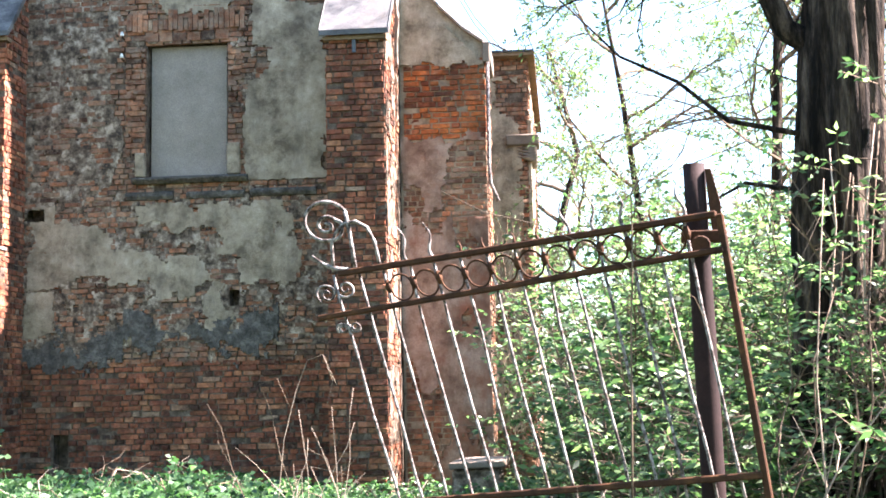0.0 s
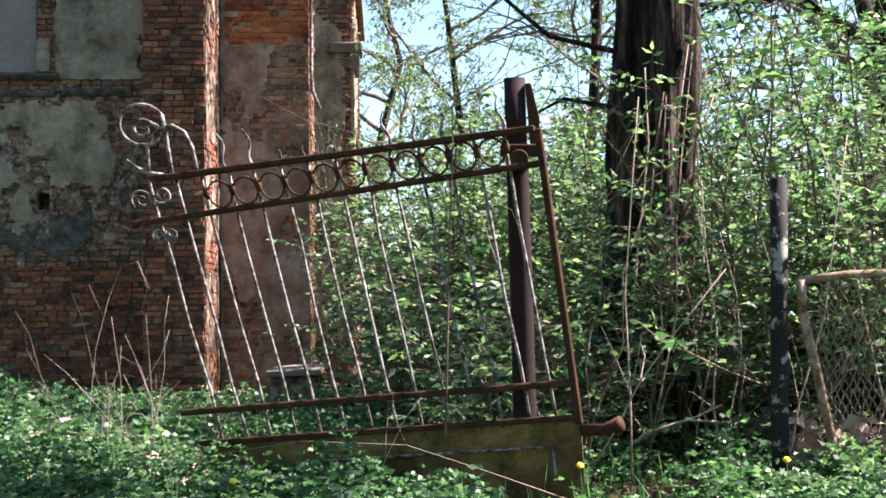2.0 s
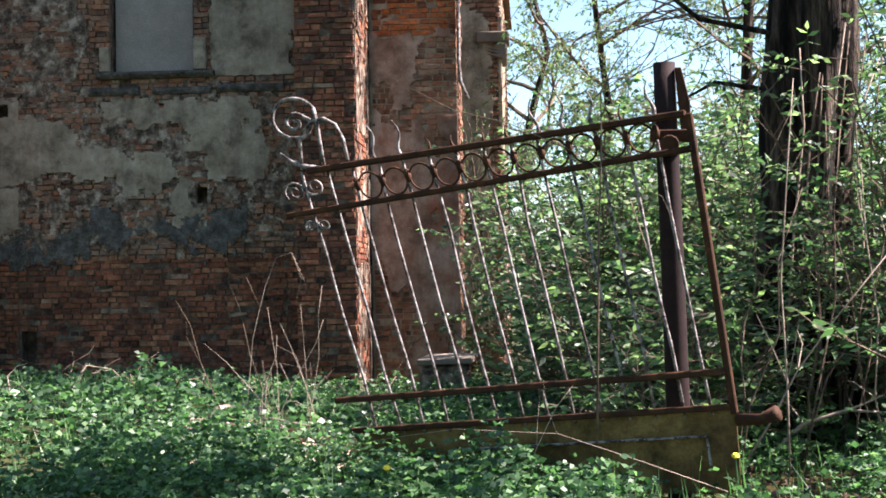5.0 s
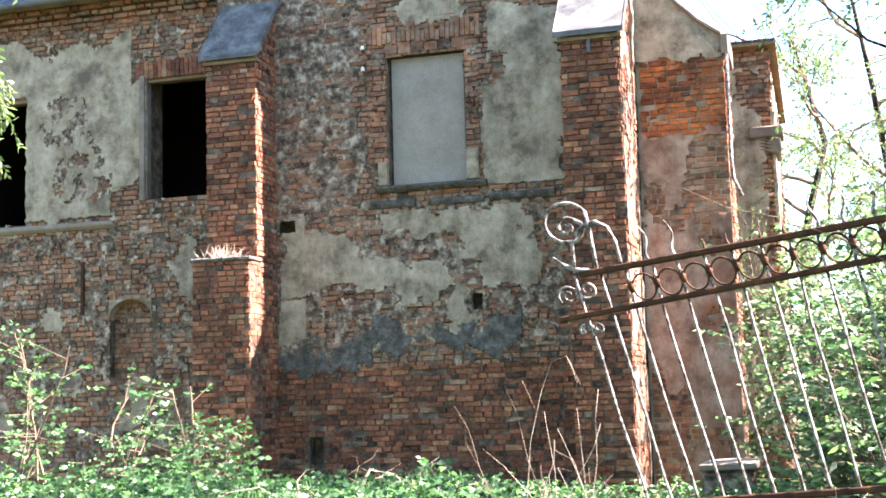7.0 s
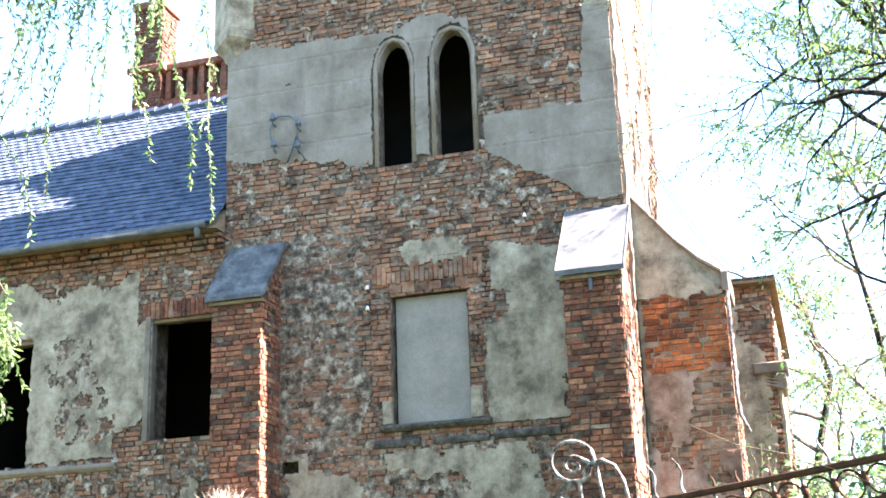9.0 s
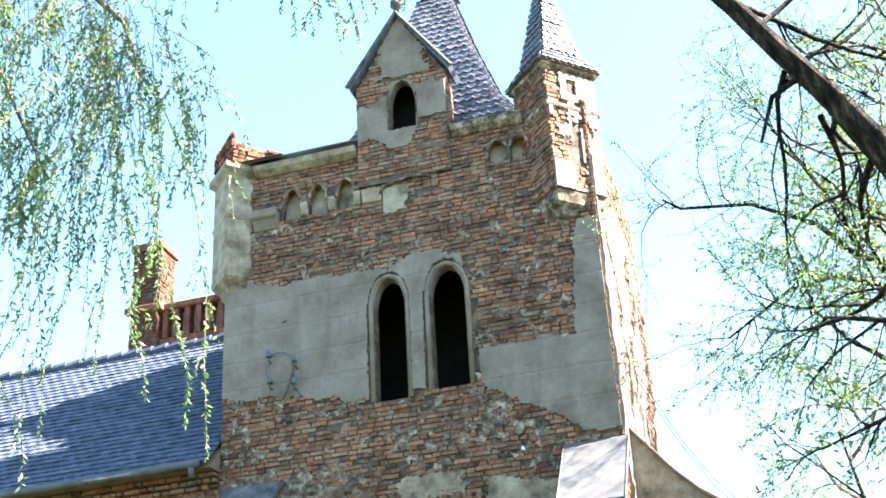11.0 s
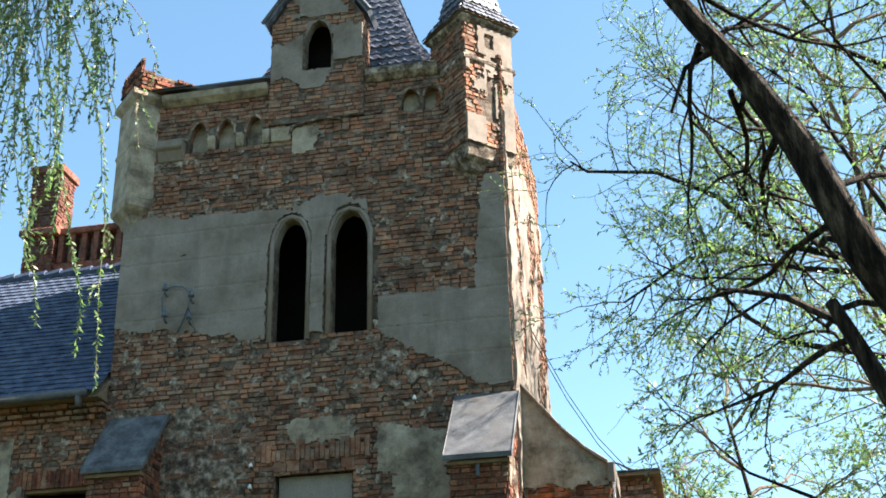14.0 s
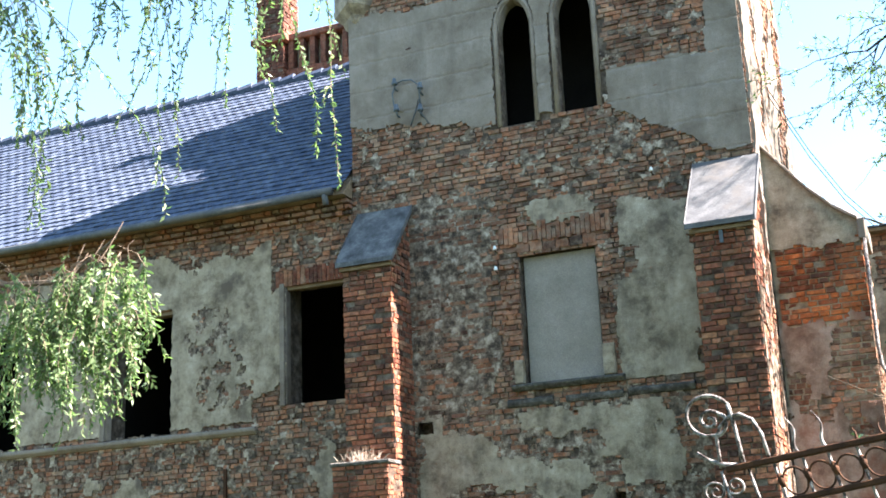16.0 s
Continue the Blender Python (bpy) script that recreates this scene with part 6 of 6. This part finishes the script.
def shrub(name, label, x, y, height, spread, stems, seed, leaf=elder_leaf, size=0.075, per=9, width=0.32, low=0.25):
    """A shrub of arching stems with compound leaves in pairs."""
    ob = thing(name, label, "shrub", "shrubs")
    rnd = random.Random(seed)
    wood, foliage = Mesh(), Leaves(seed)
    base = Vector((x, y, ground_z(x, y) - 0.05))
    for _ in range(stems):
        p = base + Vector((rnd.gauss(0, spread * 0.35), rnd.gauss(0, spread * 0.3), 0))
        d = Vector((rnd.gauss(0, 0.28), rnd.gauss(0, 0.28), 1))
        n, h = 7, height * rnd.uniform(0.55, 1.05)
        line = [p]
        for k in range(n):
            d = (d + wander(rnd, 0.13)).normalized()
            p = p + d * h / n
            line.append(p)
        wood.tube(line, [0.012 * (1 - 0.8 * k / n) + 0.002 for k in range(n + 1)], 4, cap=False)
        for k in range(per * 2):
            t = low + (1 - low) * rnd.random()
            i = min(int(t * n), n - 1)
            q = line[i].lerp(line[i + 1], t * n - i)
            out = Vector((rnd.gauss(0, 1), rnd.gauss(0, 1), rnd.uniform(0.0, 0.7))).normalized()
            reach = rnd.uniform(0.10, 0.42)
            tip = q + out * reach
            if reach > 0.2:
                wood.tube([q, tip], [0.004, 0.002], 3, cap=False)
            side = out.cross(Vector((0, 0, 1))).normalized()
            s = size * rnd.uniform(0.7, 1.3)
            for j, (al, ac) in enumerate(((1.0, 0.0), (0.45, 0.9), (0.45, -0.9), (-0.1, 1.0), (-0.1, -1.0))):
                leafd = out * al + side * ac + Vector((0, 0, -0.25)) + wander(rnd, 0.18)
                foliage.add(tip - out * (0.02 * j), leafd, s, s * width)
    part("stemwork", wood, twig_mat, ob)["kind"] = "stuff"
    foliage.build("foliage", leaf, ob)
    return ob


E_L = "elder shrub in fresh green leaf"
spots = [(0.6, 8.8, 1.4), (0.95, 7.9, 1.6), (0.75, 10.0, 1.9), (1.1, 9.9, 2.5), (1.05, 8.4, 1.1), (3.0, 8.5, 3.3), (3.2, 9.4, 3.7), (2.95, 7.8, 2.4), (3.9, 8.6, 3.7), (4.6, 9.6, 4.0), (2.75, 8.6, 2.4), (3.5, 7.8, 1.7),
         (0.9, 11.4, 2.4), (1.3, 11.2, 3.0), (2.4, 11.0, 3.4), (3.6, 11.5, 3.8), (5.2, 11.2, 4.0), (6.4, 10.5, 3.6), (0.9, 14.0, 2.4), (2.0, 14.5, 3.6), (4.0, 14.5, 4.2), (7.5, 13.0, 4.2), (9.0, 14.0, 4.5), (1.5, 15.2, 3.4), (1.55, 10.6, 2.9), (1.05, 12.4, 2.7), (0.75, 12.6, 2.2), (2.2, 16.5, 3.8), (3.0, 15.6, 3.8), (1.3, 18.0, 3.7), (2.1, 12.6, 3.1)]
for k, (x, y, h) in enumerate(spots):
    far = y > 10.5
    shrub("elder_shrub", E_L if h < 3 else "tall elder shrub in fresh green leaf", x, y, h, 0.75 + 0.12 * h, (44 if far else 28 if x > 2.4 else 14), 100 + k, size=0.076 if not far else 0.085, per=14, width=0.19)
for k, (x, y, h) in enumerate([(-6.9, 10.0, 2.0), (-6.3, 10.4, 1.5), (-5.25, 10.2, 1.65), (-5.5, 10.8, 1.2), (-7.8, 10.4, 1.7)]):
    shrub("young_shrub", "young shrub with pale green leaves in the yard", x, y, h - 0.35, 0.55, 5, 200 + k, herb_leaf, 0.06, 8)
ivy = thing("climbing_brush", "tangled climbing twigs on the annex corner", "climber")
wood, foliage = Mesh(), Leaves(77)
rnd = random.Random(77)
for _ in range(60):
    p = Vector((-0.95 + rnd.uniform(-0.05, 0.25), 17.9 + rnd.uniform(-0.2, 0.6), rnd.uniform(0.2, 3.6)))
    d = Vector((rnd.gauss(0.1, 0.3), rnd.gauss(0, 0.2), rnd.choice((1, 1, -0.7))))
    line = [p]
    for k in range(6):
        d = (d + wander(rnd, 0.25)).normalized()
        p = p + d * 0.22
        line.append(p)
    wood.tube(line, 0.006, 3, cap=False)
    twig_leaves(foliage, line, rnd, 0.10, 0.06, 0.02, 1.0)
part("twigwork", wood, twig_mat, ivy)["kind"] = "stuff"
foliage.build("foliage", elder_leaf, ivy)


# herb layer and dry litter: too many to count
def herbs(name, label, x0, x1, y0, y1, count, size, tall, seed, mat, keep=None):
    rnd = random.Random(seed)
    lv = Leaves(seed)
    while len(lv.p) < count:
        x, y = rnd.uniform(x0, x1), rnd.uniform(y0, y1)
        dense = fbm(x * 0.9, y * 0.9, seed, 4)
        if dense < rnd.uniform(-0.7, 0.25) or (keep and not keep(x, y)):
            continue
        z = ground_z(x, y)
        h = tall * rnd.uniform(0.15, 1.0) * (0.8 + 0.6 * dense)
        h *= 1.0 + 0.9 * max(fbm(x * 2.6, y * 2.6, seed + 5.0, 3), -0.6)
        top = Vector((x + rnd.gauss(0, 0.05), y + rnd.gauss(0, 0.05), z + max(h, 0.02)))
        n = rnd.randint(3, 5)
        a0 = rnd.uniform(0, 2 * P)
        for k in range(n):
            a = a0 + 2 * P * k / n + rnd.gauss(0, 0.2)
            s = size * rnd.uniform(0.6, 1.7)
            lv.add(top, (math.cos(a), math.sin(a), rnd.uniform(-0.3, 0.45)), s, s * 0.36)
    ob = thing(name, label, "herbs", kind="stuff")
    lv.build("leaves", mat, ob)
    return ob


def clear_of_litter(x, y):
    return not (1.05 < x < 2.45 and 6.05 < y < 7.8 and fbm(x * 2, y * 2, 1.0, 3) > -0.45)


herbs("ground_herbs", "low nettles and ground elder covering the yard edge", -3.6, 4.6, 4.6, 7.4, 90000, 0.029, 0.30, 301, herb_leaf, clear_of_litter)
herbs("yard_herbs", "low green herbs across the yard", -9.0, 1.5, 7.2, 16.0, 64000, 0.042, 0.26, 302, herb_leaf)
herbs("thicket_herbs", "low herbs under the shrubs", 1.0, 9.0, 7.2, 15.0, 20000, 0.06, 0.30, 303, elder_leaf)
herbs("dry_litter", "brown leaf litter on bare soil", 1.0, 3.0, 5.8, 8.0, 9000, 0.045, 0.03, 304, dry_leaf)
herbs("dry_grass_litter", "bleached dry grass and leaves by the gate", -2.2, -0.2, 6.9, 8.6, 3000, 0.09, 0.12, 307, straw)
herbs("dry_stalk_litter", "bleached dry stalks and leaves below the netting", 2.3, 4.4, 6.5, 8.4, 4500, 0.10, 0.30, 308, straw)
herbs("lit_herbs", "fresh green herbs in front of the netting", 1.9, 4.6, 5.5, 6.5, 16000, 0.036, 0.26, 309, elder_leaf)
grass = thing("grass", "thin grass blades between the herbs", "grass", kind="stuff")
lv = Leaves(305)
rnd = random.Random(305)
for _ in range(9000):
    x, y = rnd.uniform(-6, 3.5), rnd.uniform(5.0, 14)
    lv.add((x, y, ground_z(x, y)), (rnd.gauss(0, 0.3), rnd.gauss(0, 0.3), 1), rnd.uniform(0.1, 0.3), 0.004)
lv.build("blades", herb_leaf, grass)
tuft = thing("grass_tuft", "dry grass tuft on the buttress step", "grass")
lv = Leaves(306)
for _ in range(160):
    lv.add((-7.85 + rnd.gauss(0, 0.12), 15.9 + rnd.gauss(0, 0.08), 3.55), (rnd.gauss(0, 0.5), rnd.gauss(0, 0.5), 0.8), rnd.uniform(0.1, 0.28), 0.004)
lv.build("blades", straw, tuft)


# ---- dry canes and fallen twigs ----
def cane(name, label, pts, r, mat, fork=0, seed=0):
    ob = thing(name, label, "dry stalk", "dry stalks")
    rnd = random.Random(seed)
    pts = [Vector(p) for p in pts]
    m = Mesh()
    m.tube(pts, [r * (1 - 0.6 * k / (len(pts) - 1)) for k in range(len(pts))], 5)
    part("stem", m, mat, ob, smooth=True)
    for _ in range(fork):
        i = rnd.randint(1, len(pts) - 2)
        d = (pts[i + 1] - pts[i]).normalized() + wander(rnd, 0.6)
        q = pts[i]
        part("side_shoot", Mesh().tube([q, q + d * 0.12, q + d * 0.2 + wander(rnd, 0.04)], [r * 0.5, r * 0.4, r * 0.25], 4), mat, ob)
    return ob


rnd = random.Random(61)
for k in range(15):
    x = rnd.uniform(-1.95, -1.05)
    y = rnd.uniform(7.0, 7.8)
    h = rnd.uniform(0.5, 1.25)
    lean = rnd.gauss(-0.15, 0.2)
    z = ground_z(x, y)
    pts = [(x, y, z)] + [(x + lean * (t + 0.4 * t * t) + rnd.gauss(0, 0.015), y + rnd.gauss(0, 0.02), z + h * t) for t in (0.3, 0.6, 0.85, 1.0)]
    if k % 5 == 0:
        pts += [(pts[-1][0] + 0.10, y, pts[-1][2] + 0.03), (pts[-1][0] + 0.18, y, pts[-1][2] - 0.15)]
    cane("dry_cane", "bleached dry cane beside the gate", pts, 0.0032, straw if k % 3 else twig_mat, 1, k)
for k in range(22):
    x, y = rnd.uniform(0.9, 3.2), rnd.uniform(6.8, 8.0)
    h = rnd.uniform(0.8, 2.2)
    lean = rnd.gauss(0, 0.35)
    z = ground_z(x, y)
    cane("thicket_cane", "thin bare stem in the thicket", [(x, y, z)] + [(x + lean * t + rnd.gauss(0, 0.03), y + rnd.gauss(0, 0.05), z + h * t) for t in (0.25, 0.5, 0.75, 1.0)], 0.007, twig_mat if k % 3 else straw, 2, 40 + k)
for k in range(12):
    x, y = rnd.uniform(2.3, 4.1), rnd.uniform(6.62, 6.95)
    h = rnd.uniform(0.6, 1.25)
    lean = rnd.gauss(0, 0.25)
    z = ground_z(x, y)
    cane("bare_vine", "dry vine tangled behind the netting", [(x, y, z)] + [(x + lean * t + rnd.gauss(0, 0.03), y + rnd.gauss(0, 0.03), z + h * t) for t in (0.25, 0.5, 0.75, 1.0)], 0.005, twig_mat if k % 3 else straw, 2, 80 + k)
for k in range(30):
    x, y = rnd.uniform(-4.0, -0.8), rnd.uniform(7.3, 10.5)
    a = rnd.uniform(0, 2 * P)
    n = rnd.uniform(0.3, 0.9)
    z = ground_z(x, y) + 0.05
    cane("fallen_twig", "dry fallen twig lying in the herbs", [(x, y, z), (x + n * 0.35 * math.cos(a), y + n * 0.35 * math.sin(a), z + rnd.uniform(0.08, 0.25)), (x + n * 0.7 * math.cos(a), y + n * 0.7 * math.sin(a), z + rnd.uniform(0.1, 0.3)), (x + n * math.cos(a), y + n * math.sin(a), z + rnd.uniform(0.0, 0.2))], 0.005, straw if k % 2 else twig_mat, 2, 120 + k)
cane("arching_bramble", "long bare bramble arching over the gate foot", [(0.9, 6.1, 0.6), (0.5, 6.05, 0.75), (0.1, 6.1, 0.88), (-0.4, 6.15, 0.90), (-0.8, 6.2, 0.84)], 0.0023, straw, 1, 7)
cane("arching_bramble", "long bare bramble leaning against the gate foot", [(-0.1, 6.2, 0.55), (0.0, 6.2, 0.8), (0.1, 6.2, 1.0), (0.18, 6.2, 1.1)], 0.003, straw, 1, 8)
cane("bare_sapling", "thin bare forked stem rising through the gate", [(0.30, 6.36, 0.8), (0.32, 6.36, 1.5), (0.33, 6.35, 1.92), (0.34, 6.34, 2.07), (0.35, 6.35, 2.32), (0.35, 6.35, 2.55), (0.42, 6.35, 2.69), (0.50, 6.35, 2.80)], 0.006, twig_mat, 1, 10)
cane("bare_sapling", "thin bare side stem above the gate", [(0.35, 6.35, 2.42), (0.40, 6.35, 2.55), (0.53, 6.35, 2.64), (0.62, 6.35, 2.78)], 0.004, twig_mat, 1, 11)
cane("leaning_bramble", "long thin bramble leaning across the gate rails", [(-0.62, 6.5, 2.62), (-0.40, 6.48, 2.50), (-0.10, 6.4, 2.41), (0.24, 6.33, 2.24), (0.36, 6.32, 2.15), (0.64, 6.3, 2.02), (0.75, 6.3, 1.75)], 0.0028, twig_mat, 1, 12)
rnd = random.Random(97)
for k in range(9):                           # old creeper stems on the willow trunk
    x, y = 1.62 + 0.075 * k, 8.62 - 0.05 * math.sin(k / 8 * P)
    cane("creeper_stem", "pale bare creeper stem on the willow trunk", [(x + rnd.uniform(-0.1, 0.1), y - 0.1, 0.45)] + [(x + 0.05 * t + rnd.gauss(0, 0.03), y + rnd.gauss(0, 0.02), 0.45 + t * rnd.uniform(0.62, 0.75)) for t in range(1, 5)], 0.012, twig_mat if k % 3 else straw, 2, 200 + k)
cane("fallen_branch", "pale fallen branch beside the willow", [(1.3, 7.4, 0.55), (1.5, 7.3, 0.78), (1.75, 7.3, 0.86), (2.0, 7.3, 0.84)], 0.016, straw, 2, 9)

for x, y in ((0.93, 6.05), (1.98, 6.2), (-0.7, 5.9)):
    z = ground_z(x, y)
    ob = thing("dandelion", "yellow dandelion flower on a thin stalk", "flower", "dandelions", at=(x, y, z))
    part("stalk", Mesh().tube([(0, 0, 0), (0.01, 0, 0.14), (0.0, 0, 0.26)], 0.004, 5), herb_leaf, ob)
    part("flower_head", Mesh().tube([(0, 0, 0.255), (0, -0.004, 0.268), (0, -0.008, 0.278)], [0.008, 0.021, 0.012], 12), flower_mat, ob)

wires = thing("overhead_wires", "two thin dark wires from the tower to the annex", "wire")
for dz in (0.0, 0.12):
    part("wire", Mesh().tube([(-2.15, 18.6, 8.9 + dz), (-1.7, 19.2, 8.0 + dz), (-1.3, 19.8, 7.4 + dz), (-0.9, 20.3, 7.0 + dz)], 0.008, 4), dark_in, wires)


# ---- single bricks of the tower foot ----
def brick_pieces():
    kinds = {}
    rnd = random.Random(77)
    rows = [r for r in brick_rows(-7.0, -3.3, 0.46, 2.0, front_open, 5) if r[2] > 0.05]
    rows.sort(key=lambda r: r[1])
    for u, z, n in rows:
        key = "long" if n > 0.2 else "short" if n > 0.1 else "%.2f" % n
        key += str(rnd.randint(0, 7)) if n > 0.1 else ""
        if key not in kinds:
            m = Mesh()
            bricks(m, Face((0, 0, 0), (1, 0, 0), (0, -1, 0)), [(0.0, 0.0, n)], 0.012, seed=len(kinds), wild=0.004)
            me = bpy.data.meshes.new("brick")
            me.from_pydata(m.v, [], m.f)
            me.update()
            me.materials.append(brick_one)
            kinds[key] = me
        ob = new("brick", kinds[key])
        ob.parent = tower
        ob.location = (u, WY + rnd.uniform(-0.010, 0.014), z + rnd.uniform(-0.004, 0.004))
        ob.rotation_euler = (rnd.gauss(0, 0.02), rnd.gauss(0, 0.010), rnd.gauss(0, 0.02))


brick_pieces()
